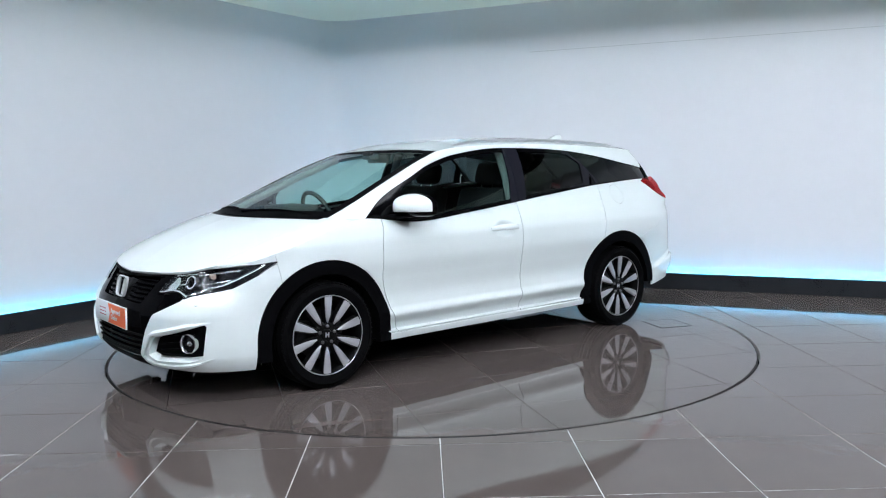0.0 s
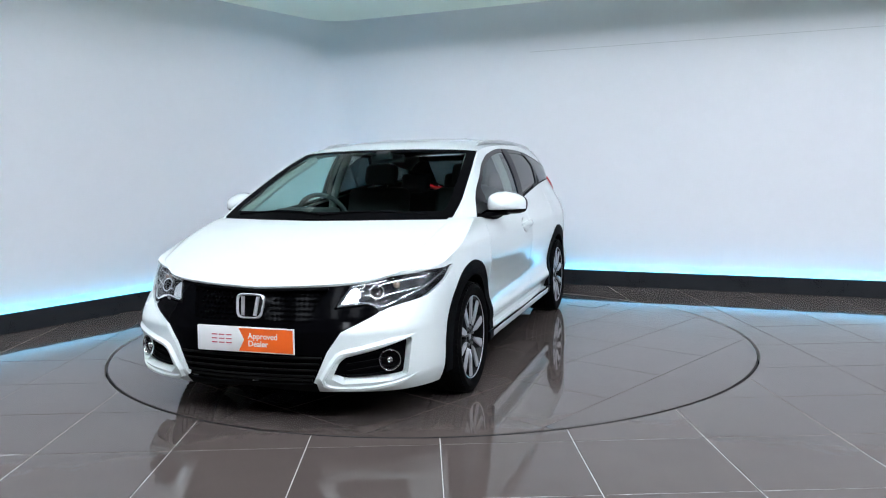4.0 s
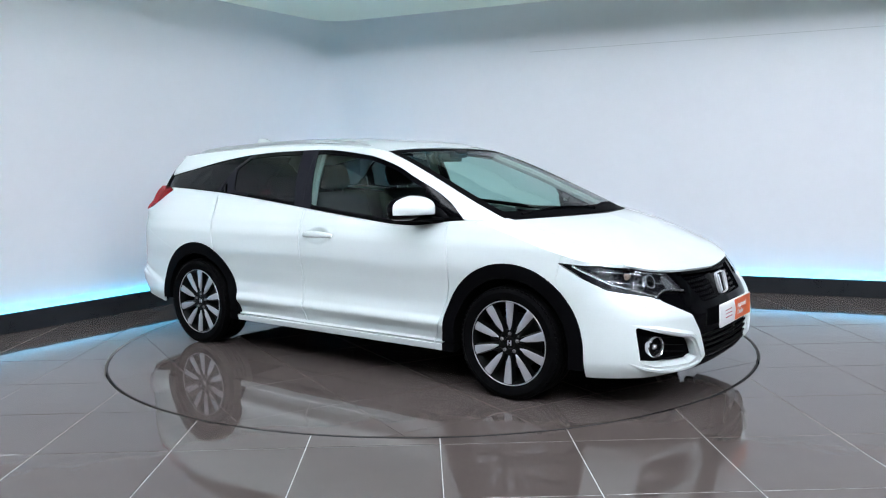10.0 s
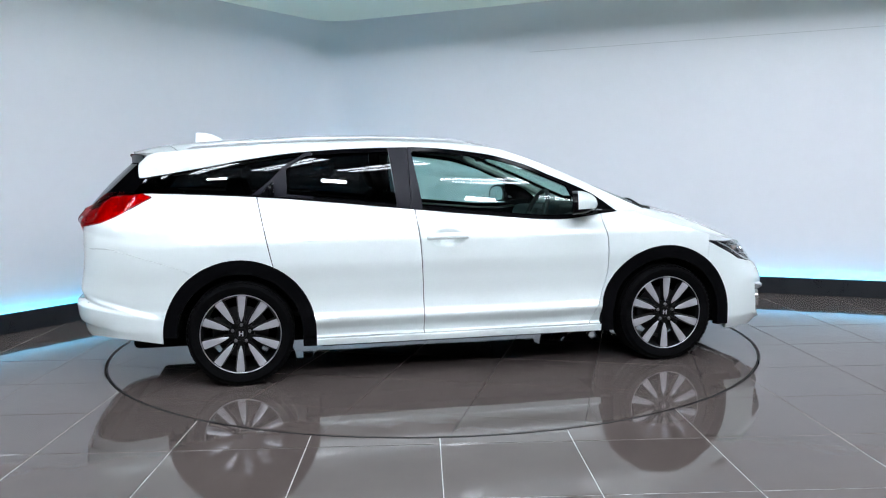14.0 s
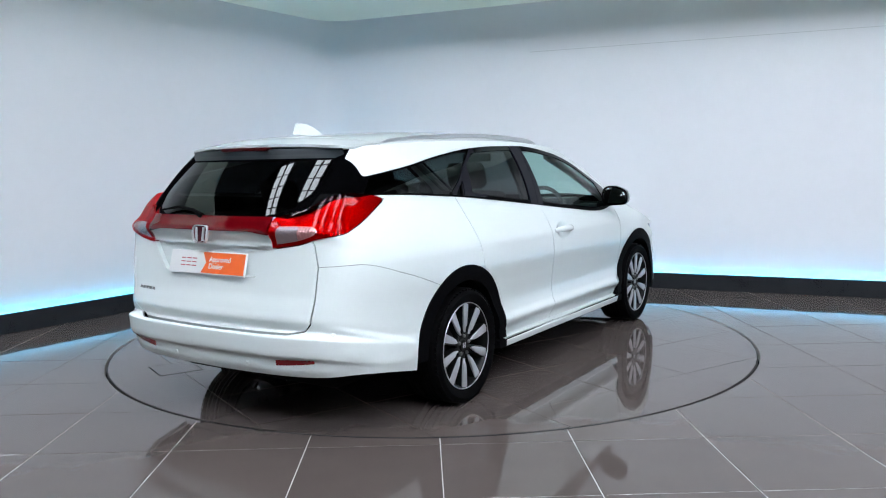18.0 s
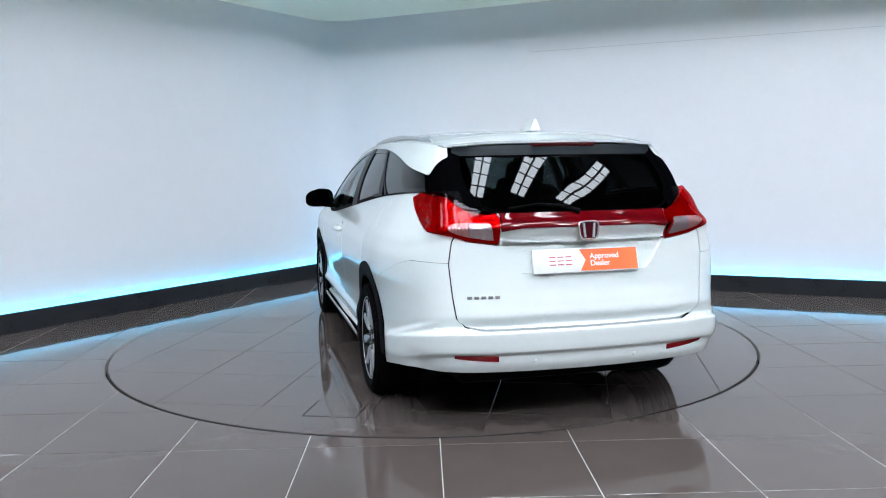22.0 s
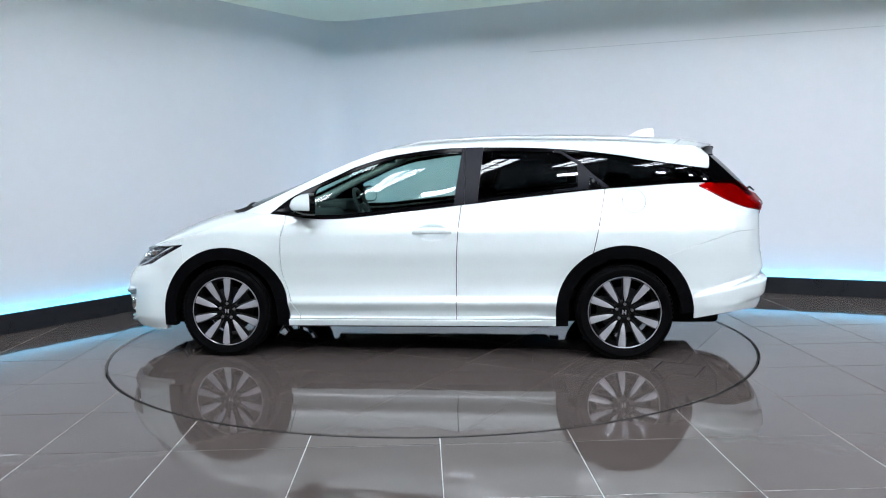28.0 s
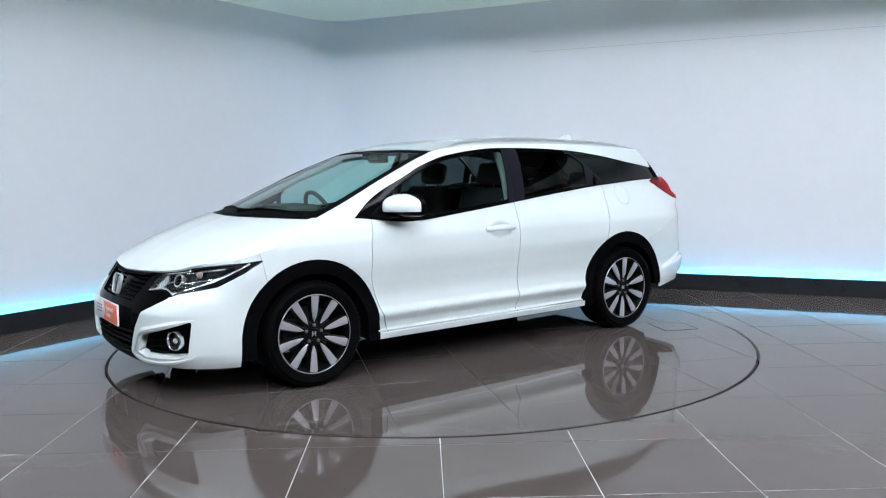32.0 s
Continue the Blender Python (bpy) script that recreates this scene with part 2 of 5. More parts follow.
def cut(VF, f):
    """Splits a sheet along f = 0; f takes the vertices. Returns the part with f < 0 and the rest."""
    V, F = VF
    if len(F) == 0:
        return VF, VF
    d = f(V)
    d = np.where(np.abs(d) < 1e-6, 1e-6, d)
    neg = d[F] < 0
    k = neg.sum(1)
    inside, outside = [F[k == 3]], [F[k == 0]]
    extra, memo, base = [], {}, len(V)

    def mid(a, b):
        key = (a, b) if a < b else (b, a)
        if key not in memo:
            t = d[key[0]] / (d[key[0]] - d[key[1]])
            memo[key] = base + len(extra)
            extra.append(V[key[0]] * (1 - t) + V[key[1]] * t)
        return memo[key]
    fi, fo = [], []
    for tri, ng, c in zip(F[(k > 0) & (k < 3)], neg[(k > 0) & (k < 3)], k[(k > 0) & (k < 3)]):
        lone = int(np.argmax(ng if c == 1 else ~ng))
        a, b, e = (int(tri[(lone + i) % 3]) for i in range(3))
        p, q = mid(a, b), mid(a, e)
        one, two = (fi, fo) if c == 1 else (fo, fi)
        one.append((a, p, q))
        two += [(p, b, e), (p, e, q)]
    if extra:
        V = np.vstack([V, extra])
    res = []
    for parts, more in ((inside, fi), (outside, fo)):
        Fx = np.vstack(parts + ([np.array(more)] if more else [])).astype(int)
        used = np.unique(Fx)
        remap = np.zeros(len(V), int)
        remap[used] = np.arange(len(used))
        res.append((V[used], remap[Fx]))
    return res


def poly(points, round_off=0.0, axes=(0, 2)):
    """Signed distance to a closed outline, in two of a vertex's numbers."""
    p = np.array(points, float)

    def f(V):
        q = V[:, list(axes)]
        best, inside = np.full(len(q), 1e9), np.zeros(len(q), bool)
        for a, b in zip(p, np.roll(p, -1, 0)):
            e, w = b - a, q - a
            t = np.clip((w @ e) / max(e @ e, 1e-12), 0, 1)
            best = np.minimum(best, np.linalg.norm(w - t[:, None] * e, axis=1))
            with np.errstate(divide="ignore", invalid="ignore"):
                xcross = a[0] + (q[:, 1] - a[1]) / (e[1] if abs(e[1]) > 1e-12 else 1e-12) * e[0]
            inside ^= ((a[1] > q[:, 1]) != (b[1] > q[:, 1])) & (q[:, 0] < xcross)
        return np.where(inside, -best, best) - round_off
    return f


def joined(*parts):
    parts = [p for p in parts if len(p[1])]
    V, F, n = [], [], 0
    for v, f in parts:
        V.append(v)
        F.append(f + n)
        n += len(v)
    return np.vstack(V), np.vstack(F)


def mirrored(VF):
    V, F = VF
    return V * np.array([1, -1, 1, 1, -1, 1, 1]), F[:, ::-1]


def moved(VF, by):
    """Shifts a sheet along its normals."""
    V = VF[0].copy()
    V[:, :3] += V[:, 3:6] * (by if np.isscalar(by) else by[:, None])
    return V, VF[1]


def edges_of(F):
    e = np.vstack([F[:, [0, 1]], F[:, [1, 2]], F[:, [2, 0]]])
    key = np.sort(e, 1)
    _, first, count = np.unique(key[:, 0].astype(np.int64) * 10**7 + key[:, 1], return_index=True, return_counts=True)
    return e[first[count == 1]]


def link_part(name, mesh, mat, parent, label=""):
    mesh.materials.append(mat)
    ob = new(name, mesh)
    ob.parent = parent
    if label:
        ob["label"] = label
    return ob


def panel(name, VF, mat, parent, label="", lip=0.012):
    """A sheet as one part, its free edges turned inwards by lip."""
    V, F = VF
    P, N = V[:, :3], V[:, 3:6]
    ln = np.linalg.norm(N, axis=1, keepdims=True)
    N = N / np.maximum(ln, 1e-9)
    verts, faces, norms = [P], [F], [N]
    if lip:
        E = edges_of(F)
        a, b = P[E[:, 0]], P[E[:, 1]]
        a2, b2 = a - N[E[:, 0]] * lip, b - N[E[:, 1]] * lip
        fn = np.cross(b - a, b2 - a)
        fn = -fn / np.maximum(np.linalg.norm(fn, axis=1, keepdims=True), 1e-9)
        n, m = len(P), len(E)
        verts += [a, b, b2, a2]
        norms += [fn] * 4
        i = np.arange(m)
        faces += [np.stack([n + m + i, n + i, n + 3 * m + i], 1), np.stack([n + m + i, n + 3 * m + i, n + 2 * m + i], 1)]
    Pn, Fn, Nn = np.vstack(verts), np.vstack(faces), np.vstack(norms)
    me = bpy.data.meshes.new(name)
    me.from_pydata(Pn.tolist(), [], Fn.tolist())
    me.polygons.foreach_set("use_smooth", np.ones(len(me.polygons), bool))
    me.normals_split_custom_set_from_vertices(Nn.tolist())
    return link_part(name, me, mat, parent, label)


def part(name, bm, mat, parent, label="", smooth=True, angle=40):
    me = bpy.data.meshes.new(name)
    bmesh.ops.recalc_face_normals(bm, faces=bm.faces)
    if smooth:
        for f in bm.faces:
            f.smooth = True
        for e in bm.edges:
            if len(e.link_faces) == 2 and e.calc_face_angle(0) > radians(angle):
                e.smooth = False
    bm.to_mesh(me)
    bm.free()
    return link_part(name, me, mat, parent, label)


def box(bm, lo, hi, bevel=0.0, segments=2, m=None):
    r = bmesh.ops.create_cube(bm, size=1)["verts"]
    s, c = [hi[i] - lo[i] for i in range(3)], [(hi[i] + lo[i]) / 2 for i in range(3)]
    bmesh.ops.transform(bm, matrix=Matrix.Translation(c) @ Matrix.Diagonal((*s, 1)), verts=r)
    if bevel:
        es = list({e for v in r for e in v.link_edges})
        r = list({v for f in bmesh.ops.bevel(bm, geom=es, offset=bevel, segments=segments, affect="EDGES", profile=0.5)["faces"] for v in f.verts} | {v for v in r if v.is_valid})
    if m is not None:
        bmesh.ops.transform(bm, matrix=m, verts=list({v for v in r if v.is_valid}))
    return r


def lathe(bm, profile, n, axis="Y", closed=False):
    """Turns (radius, along) pairs about an axis."""
    rings = []
    for i in range(n):
        a = 2 * math.pi * i / n
        c, s = math.cos(a), math.sin(a)
        ring = []
        for r, h in profile:
            ring.append(bm.verts.new({"Y": (r * c, h, r * s), "Z": (r * c, r * s, h), "X": (h, r * c, r * s)}[axis]))
        rings.append(ring)
    k = len(profile)
    for i in range(n):
        A, B = rings[i], rings[(i + 1) % n]
        for j in range(k if closed else k - 1):
            bm.faces.new((A[j], B[j], B[(j + 1) % k], A[(j + 1) % k]))
    return rings


def tube(bm, pts, r, n=8):
    pts = [Vector(p) for p in pts]
    rings = []
    for i, p in enumerate(pts):
        d = (pts[min(i + 1, len(pts) - 1)] - pts[max(i - 1, 0)]).normalized()
        q = d.to_track_quat("Z", "Y")
        rr = r[i] if isinstance(r, (list, tuple)) else r
        rings.append([bm.verts.new(p + q @ Vector((rr * math.cos(2 * math.pi * k / n), rr * math.sin(2 * math.pi * k / n), 0))) for k in range(n)])
    for A, B in zip(rings, rings[1:]):
        for k in range(n):
            bm.faces.new((A[k], A[(k + 1) % n], B[(k + 1) % n], B[k]))
    bm.faces.new(rings[0][::-1])
    bm.faces.new(rings[-1])


def slab(bm, outline, lo, hi, bevel=0.0):
    """An upright prism over an outline in x and y."""
    a = [bm.verts.new((x, y, lo)) for x, y in outline]
    b = [bm.verts.new((x, y, hi)) for x, y in outline]
    n = len(a)
    for i in range(n):
        bm.faces.new((a[i], a[(i + 1) % n], b[(i + 1) % n], b[i]))
    bm.faces.new(a[::-1])
    top = bm.faces.new(b)
    if bevel:
        bmesh.ops.bevel(bm, geom=list(top.edges), offset=bevel, segments=1, affect="EDGES")


def empty(name, label, category, group="", kind=""):
    return tagged(new(name), label, category, group, kind)


def structure(name, bm, mat, label, category, angle=35):
    return tagged(part(name, bm, mat, None, angle=angle), label, category, kind="structure")


# ---------------------------------------------------------------- room
def wall_outline(inset, left_len=11.0, right_len=10.5, fillet=0.42):
    """The inner face of the two walls in plan, with a rounded corner, set in towards the room."""
    nl, nr = Vector((-LEFT_DIR.y, LEFT_DIR.x)), Vector((RIGHT_DIR.y, -RIGHT_DIR.x))
    nl = nl if nl.dot(-CORNER) > 0 else -nl
    nr = nr if nr.dot(-CORNER) > 0 else -nr
    # the set-in corner
    a, b = CORNER + nl * inset, CORNER + nr * inset
    d = LEFT_DIR.x * RIGHT_DIR.y - LEFT_DIR.y * RIGHT_DIR.x
    t = ((b - a).x * RIGHT_DIR.y - (b - a).y * RIGHT_DIR.x) / d
    c = a + LEFT_DIR * t
    half = math.acos(max(-1, min(1, LEFT_DIR.dot(RIGHT_DIR)))) / 2
    back = max(0.02, fillet - inset) / math.tan(half)
    p0, p1 = c + LEFT_DIR * back, c + RIGHT_DIR * back
    pts = [c + LEFT_DIR * left_len]
    for i in range(13):
        s = i / 12
        pts.append(p0 * (1 - s) ** 2 + c * 2 * s * (1 - s) + p1 * s**2)
    pts.append(c + RIGHT_DIR * right_len)
    return pts


def band(name, inner, outer, lo, hi, mat, label, category):
    bm = bmesh.new()
    slab(bm, [(p.x, p.y) for p in inner] + [(p.x, p.y) for p in reversed(outer)], lo, hi)
    return structure(name, bm, mat, label, category)


def build_room():
    w = wall_outline(0.0)
    band("wall", w, wall_outline(-0.12), 0.0, CEIL + 0.3, M_WALL, "smooth pale grey painted studio wall with rounded inner corner", "wall")
    band("skirting", wall_outline(0.075), wall_outline(0.055), 0.0, SKIRT, M_SKIRT, "black skirting board hiding a light strip along the wall", "skirting")
    band("light_strip", wall_outline(0.040), wall_outline(0.012), SKIRT - 0.05, SKIRT - 0.035, M_LED, "glowing cyan light strip behind the black skirting", "light strip")
    band("ceiling", wall_outline(1.12), wall_outline(0.001), CEIL, CEIL + 0.02, M_CANOPY, "white translucent ceiling canopy running along the studio walls", "ceiling")
    bm = bmesh.new()
    a, b = CORNER + RIGHT_DIR * 2.4, CORNER + RIGHT_DIR * 9.0
    n = Vector((RIGHT_DIR.y, -RIGHT_DIR.x))
    n = n if n.dot(-CORNER) > 0 else -n
    slab(bm, [(a.x, a.y), (b.x, b.y), (b.x + n.x * 0.0015, b.y + n.y * 0.0015), (a.x + n.x * 0.0015, a.y + n.y * 0.0015)], 2.382, 2.388)
    structure("wall_joint", bm, M_JOINT, "faint level joint between the painted wall boards", "wall joint")
    # the dark hall round the studio
    bm = bmesh.new()
    hall = [(-13, -15), (13, -15), (13, 8), (-13, 8)]
    for (x0, y0), (x1, y1) in zip(hall, hall[1:] + hall[:1]):
        d = Vector((x1 - x0, y1 - y0)).normalized() * 0.15
        nrm = Vector((d.y, -d.x))
        slab(bm, [(x0, y0), (x1, y1), (x1 + nrm.x, y1 + nrm.y), (x0 + nrm.x, y0 + nrm.y)], -0.02, 6.2)
    structure("hall_wall", bm, M_HALLWALL, "grey lining of the big hall round the studio", "wall")
    bm = bmesh.new()
    box(bm, (-13.2, -15.2, 6.2), (13.2, 8.2, 6.35))
    structure("hall_roof", bm, M_HALL, "dark high roof of the hall", "roof")


def skylight_at(x, y, z, wx, wy, nx, ny, mat):
    root = empty("skylight", "bright daylight roof window with dark glazing bars", "skylight", "roof windows")
    root.location = (x, y, z)
    for i in range(nx):
        for j in range(ny):
            bm = bmesh.new()
            x0, y0 = -wx / 2 + wx * i / nx, -wy / 2 + wy * j / ny
            box(bm, (x0 + 0.025, y0 + 0.025, 0.0), (x0 + wx / nx - 0.025, y0 + wy / ny - 0.025, 0.012))
            part("pane", bm, mat, root)
    bm = bmesh.new()
    for i in range(nx + 1):
        xx = -wx / 2 + wx * i / nx
        box(bm, (xx - 0.03, -wy / 2 - 0.03, -0.04), (xx + 0.03, wy / 2 + 0.03, 0.02))
    for j in range(ny + 1):
        yy = -wy / 2 + wy * j / ny
        box(bm, (-wx / 2, yy - 0.024, -0.034), (wx / 2, yy + 0.024, 0.018))
    part("glazing_bars", bm, M_BAR, root)
    return root


def build_hall_lights():
    first = skylight_at(0, 0, 6.17, 0.62, 2.6, 2, 5, M_SKY)
    for i, x in enumerate((-3.6, -1.9, -0.2, 1.5, 3.2)):
        if i == 0:
            first.matrix_basis = pose(x, -1.7, 6.17, 0, 0, -22)
        else:
            copy_thing(first, pose(x, -1.7, 6.17, 0, 0, -22))
    # a second row of roof windows before the studio
    first = skylight_at(0, 0, 6.17, 0.46, 2.3, 2, 5, M_ROOFSKY)
    for i, x in enumerate((-5.4, -3.7, -2.0, -0.5, 1.1, 2.7, 4.3)):
        if i == 0:
            first.matrix_basis = pose(x, -5.0, 6.17, 0, 0, -22)
        else:
            copy_thing(first, pose(x, -5.0, 6.17, 0, 0, -22))
    # unseen panels added under the roof as fill light, tipped towards the studio
    root = empty("panel_lamp", "unseen rectangular lamp panel added to brighten the studio walls and car", "lamp", "hanging lamps")
    bm = bmesh.new()
    box(bm, (-0.29, -0.32, 0.0), (0.29, 0.32, 0.06), 0.01)
    part("housing", bm, M_BAR, root)
    bm = bmesh.new()
    box(bm, (-0.25, -0.28, -0.012), (0.25, 0.28, -0.001))
    part("diffuser", bm, M_FILL, root)
    for sx in (-0.2, 0.2):
        bm = bmesh.new()
        tube(bm, [(sx, 0, 0.05), (sx, 0.22, 0.30)], 0.006)
        part("hanger", bm, M_BAR, root)
    lamps = [(x, -8.4, 5.85) for x in (-1.6, 0.8, 3.2, 5.6, 8.0, 10.4)]
    for i, (x, y, z) in enumerate(lamps):
        m = pose(x, y, z, 46)
        if i == 0:
            root.matrix_basis = m
        else:
            copy_thing(root, m)


# ---------------------------------------------------------------- floor
def tile_poly(cx, cy, half, radius, outside):
    """A square tile's outline, cut by the turntable's circle; None when nothing is left."""
    n = 1
    pts = []
    corners = [(-half, -half), (half, -half), (half, half), (-half, half)]
    inside = [((cx + a) ** 2 + (cy + b) ** 2 < radius**2) for a, b in corners]
    if all(i != outside for i in inside):
        return corners
    if outside and all(inside):
        return None
    if not outside and not any(inside):
        return None
    fine = []
    for (a, b), (c, d) in zip(corners, corners[1:] + corners[:1]):
        for k in range(24):
            fine.append((a + (c - a) * k / 24, b + (d - b) * k / 24))
    keep = [(((cx + a) ** 2 + (cy + b) ** 2 < radius**2) != outside) for a, b in fine]
    n = len(fine)
    start = next((i for i in range(n) if keep[i] and not keep[i - 1]), None)
    if start is None:
        return None
    run = [fine[(start + i) % n] for i in range(n) if keep[(start + i) % n]]
    # meet the circle at both ends and follow it back

    def on_circle(p):
        v = Vector((cx + p[0], cy + p[1]))
        v = v * (radius / v.length)
        return math.atan2(v.y, v.x)
    a0, a1 = on_circle(run[-1]), on_circle(run[0])
    d = (a1 - a0 + math.pi) % (2 * math.pi) - math.pi
    arc = [(radius * math.cos(a0 + d * k / 8) - cx, radius * math.sin(a0 + d * k / 8) - cy) for k in range(9)]
    out = []
    for p in run + arc:
        if not out or (Vector(p) - Vector(out[-1])).length > 0.004:
            out.append(p)
    while len(out) > 2 and (Vector(out[0]) - Vector(out[-1])).length < 0.004:
        out.pop()
    return out if len(out) > 2 else None


def lay_tiles(parent, turn, origin, radius, outside, span, mat):
    m = Matrix.Rotation(radians(turn), 4, "Z")
    whole, far = None, []
    gap = 0.0022 if outside else 0.0013
    cx0, cy0 = origin
    for i in range(-span, span):
        for j in range(-span, span):
            u, v = cx0 + (i + 0.5) * TILE, cy0 + (j + 0.5) * TILE
            w = m @ Vector((u, v, 0))
            if outside and not in_room(w):
                continue
            if outside and (abs(w.x) > 7 or w.y < -8.5):
                if abs(w.x) < 12.7 and -14.7 < w.y:
                    far.append((u, v))
                continue
            outline = tile_poly(u, v, TILE / 2 - gap, radius, outside)
            if outline is None:
                continue
            full = len(outline) == 4 and abs(abs(outline[0][0]) - (TILE / 2 - gap)) < 1e-6
            if full and whole is not None:
                me = whole
            else:
                bm = bmesh.new()
                slab(bm, outline, -0.012, 0.0, 0.0012 if full else 0.0)
                me = bpy.data.meshes.new("floor_tile")
                bmesh.ops.recalc_face_normals(bm, faces=bm.faces)
                bm.to_mesh(me)
                bm.free()
                me.materials.append(mat)
                if full:
                    whole = me
            ob = new("floor_tile", me)
            ob.parent = parent
            ob.matrix_basis = m @ Matrix.Translation((u, v, 0))
    if far:
        h = TILE / 2 - gap
        me = bpy.data.meshes.new("far_tiles")
        me.from_pydata([(u + a * h, v + b * h, 0) for u, v in far for a, b in ((-1, -1), (1, -1), (1, 1), (-1, 1))], [], [tuple(range(4 * k, 4 * k + 4)) for k in range(len(far))])
        ob = tagged(link_part("far_tiles", me, mat, parent), kind="stuff")
        ob.matrix_basis = m


def in_room(w):
    p = Vector((w.x, w.y)) - CORNER
    nl, nr = Vector((-LEFT_DIR.y, LEFT_DIR.x)), Vector((RIGHT_DIR.y, -RIGHT_DIR.x))
    nl = nl if nl.dot(-CORNER) > 0 else -nl
    nr = nr if nr.dot(-CORNER) > 0 else -nr
    return p.dot(nl) > -0.35 and p.dot(nr) > -0.35


def build_floor():
    bm = bmesh.new()
    ring = [(math.cos(2 * math.pi * k / 128), math.sin(2 * math.pi * k / 128)) for k in range(128)]
    inner = [bm.verts.new((DISC_R * 1.0045 * c, DISC_R * 1.0045 * s, -0.0016)) for c, s in ring]
    outer = [bm.verts.new((16 * c, 16 * s, -0.0016)) for c, s in ring]
    low = [bm.verts.new((DISC_R * 1.0045 * c, DISC_R * 1.0045 * s, -0.06)) for c, s in ring]
    for k in range(128):
        bm.faces.new((inner[k], outer[k], outer[(k + 1) % 128], inner[(k + 1) % 128]))
        bm.faces.new((low[k], inner[k], inner[(k + 1) % 128], low[(k + 1) % 128]))
    floor = structure("floor", bm, M_GROUT, "glossy warm grey porcelain tile floor with pale joints", "floor")
    lay_tiles(floor, GRID_TURN, (-1.206, -2.913), DISC_R + 0.011, True, 28, M_TILE)
    bm = bmesh.new()
    lathe(bm, [(DISC_R - 0.004, -0.0018), (DISC_R - 0.004, -0.05), (0.0001, -0.05)], 128, "Z")
    lathe(bm, [(DISC_R - 0.004, -0.0018), (0.0001, -0.0018)], 128, "Z")
    disc = tagged(part("turntable", bm, M_GROUT_DARK, None), "round rotating turntable set flush in the floor, tiled in glossy grey", "turntable")
    lay_tiles(disc, 66.5, (0.0, 0.0), DISC_R - 0.010, False, 5, M_TILE)
    # a small square cover let into the table
    bm = bmesh.new()
    box(bm, (-0.135, -0.125, 0.0002), (0.135, 0.125, 0.0016))
    bmesh.ops.transform(bm, matrix=pose(-1.585, 0.90, 0, 0, 0, 66.5), verts=bm.verts)
    cover = part("access_cover", bm, M_TILE, disc, "square tiled access cover")
    bm = bmesh.new()
    for x0, y0, x1, y1 in ((-0.142, -0.132, 0.142, -0.127), (-0.142, 0.127, 0.142, 0.132), (-0.142, -0.127, -0.137, 0.127), (0.137, -0.127, 0.142, 0.127)):
        box(bm, (x0, y0, 0.0002), (x1, y1, 0.0012))
    bmesh.ops.transform(bm, matrix=pose(-1.585, 0.90, 0, 0, 0, 66.5), verts=bm.verts)
    part("cover_frame", bm, M_GROUT_DARK, cover, smooth=False)
    return disc


# ---------------------------------------------------------------- the car's surfaces (x forward, y to its left, z up; half the body)
HUB_X, HUB_Z, TYRE_R = 1.2975, 0.300, 0.304
OUT = spline([(2.205, 0), (2.19, 0.25), (2.137, 0.51), (2.03, 0.718), (1.85, 0.833), (1.61, 0.878), (1.3, 0.886), (0.6, 0.885), (-0.4, 0.885), (-1.3, 0.883),
              (-1.72, 0.865), (-2.02, 0.795), (-2.17, 0.69), (-2.235, 0.5), (-2.262, 0.25), (-2.268, 0)], 260)
ARC = np.concatenate([[0], np.cumsum(np.linalg.norm(np.diff(OUT, axis=0), axis=1))])
TOTAL = ARC[-1]
side_in = smooth_table([0.16, 0.215, 0.255, 0.263, 0.30, 0.362, 0.41, 0.48, 0.58, 0.70, 0.80, 0.88, 0.95, 1.0, 1.06, 1.12],
                       [0.05, 0.012, 0.004, 0.044, 0.034, 0.0, 0.017, 0.026, 0.017, 0.002, 0.008, 0.035, 0.072, 0.100, 0.132, 0.170])
end_in = smooth_table([0.16, 0.215, 0.26, 0.32, 0.40, 0.48, 0.58, 0.70, 0.80, 0.88, 0.95, 1.0, 1.06, 1.12],
                      [0.045, 0.022, 0.012, 0.008, 0.009, 0.012, 0.010, 0.002, 0.008, 0.035, 0.072, 0.100, 0.132, 0.170])
front_in = smooth_table([0.16, 0.215, 0.26, 0.34, 0.46, 0.52, 0.57, 0.64, 0.70, 0.78], [0.08, 0.028, 0.003, 0.0, 0.0, 0.022, 0.052, 0.098, 0.142, 0.21])
rear_in = smooth_table([0.25, 0.29, 0.335, 0.378, 0.392, 0.44, 0.488, 0.508, 0.56, 0.60, 0.68, 0.90, 0.96, 1.0, 1.12],
                       [0.10, 0.045, 0.02, 0.012, -0.008, -0.018, -0.022, 0.028, 0.006, 0.012, 0.026, 0.035, 0.005, 0.03, 0.11])


def along(x=None, y=None, rear=False):
    """The distance along the outline, from the nose, of the place with that x (on the side) or y (at an end)."""
    half = len(OUT) // 2
    if x is not None:
        return float(np.interp(-x, -OUT[:, 0], ARC))
    if rear:
        return float(np.interp(-y, -OUT[half:, 1], ARC[half:]))
    return float(np.interp(y, OUT[:half, 1], ARC[:half]))


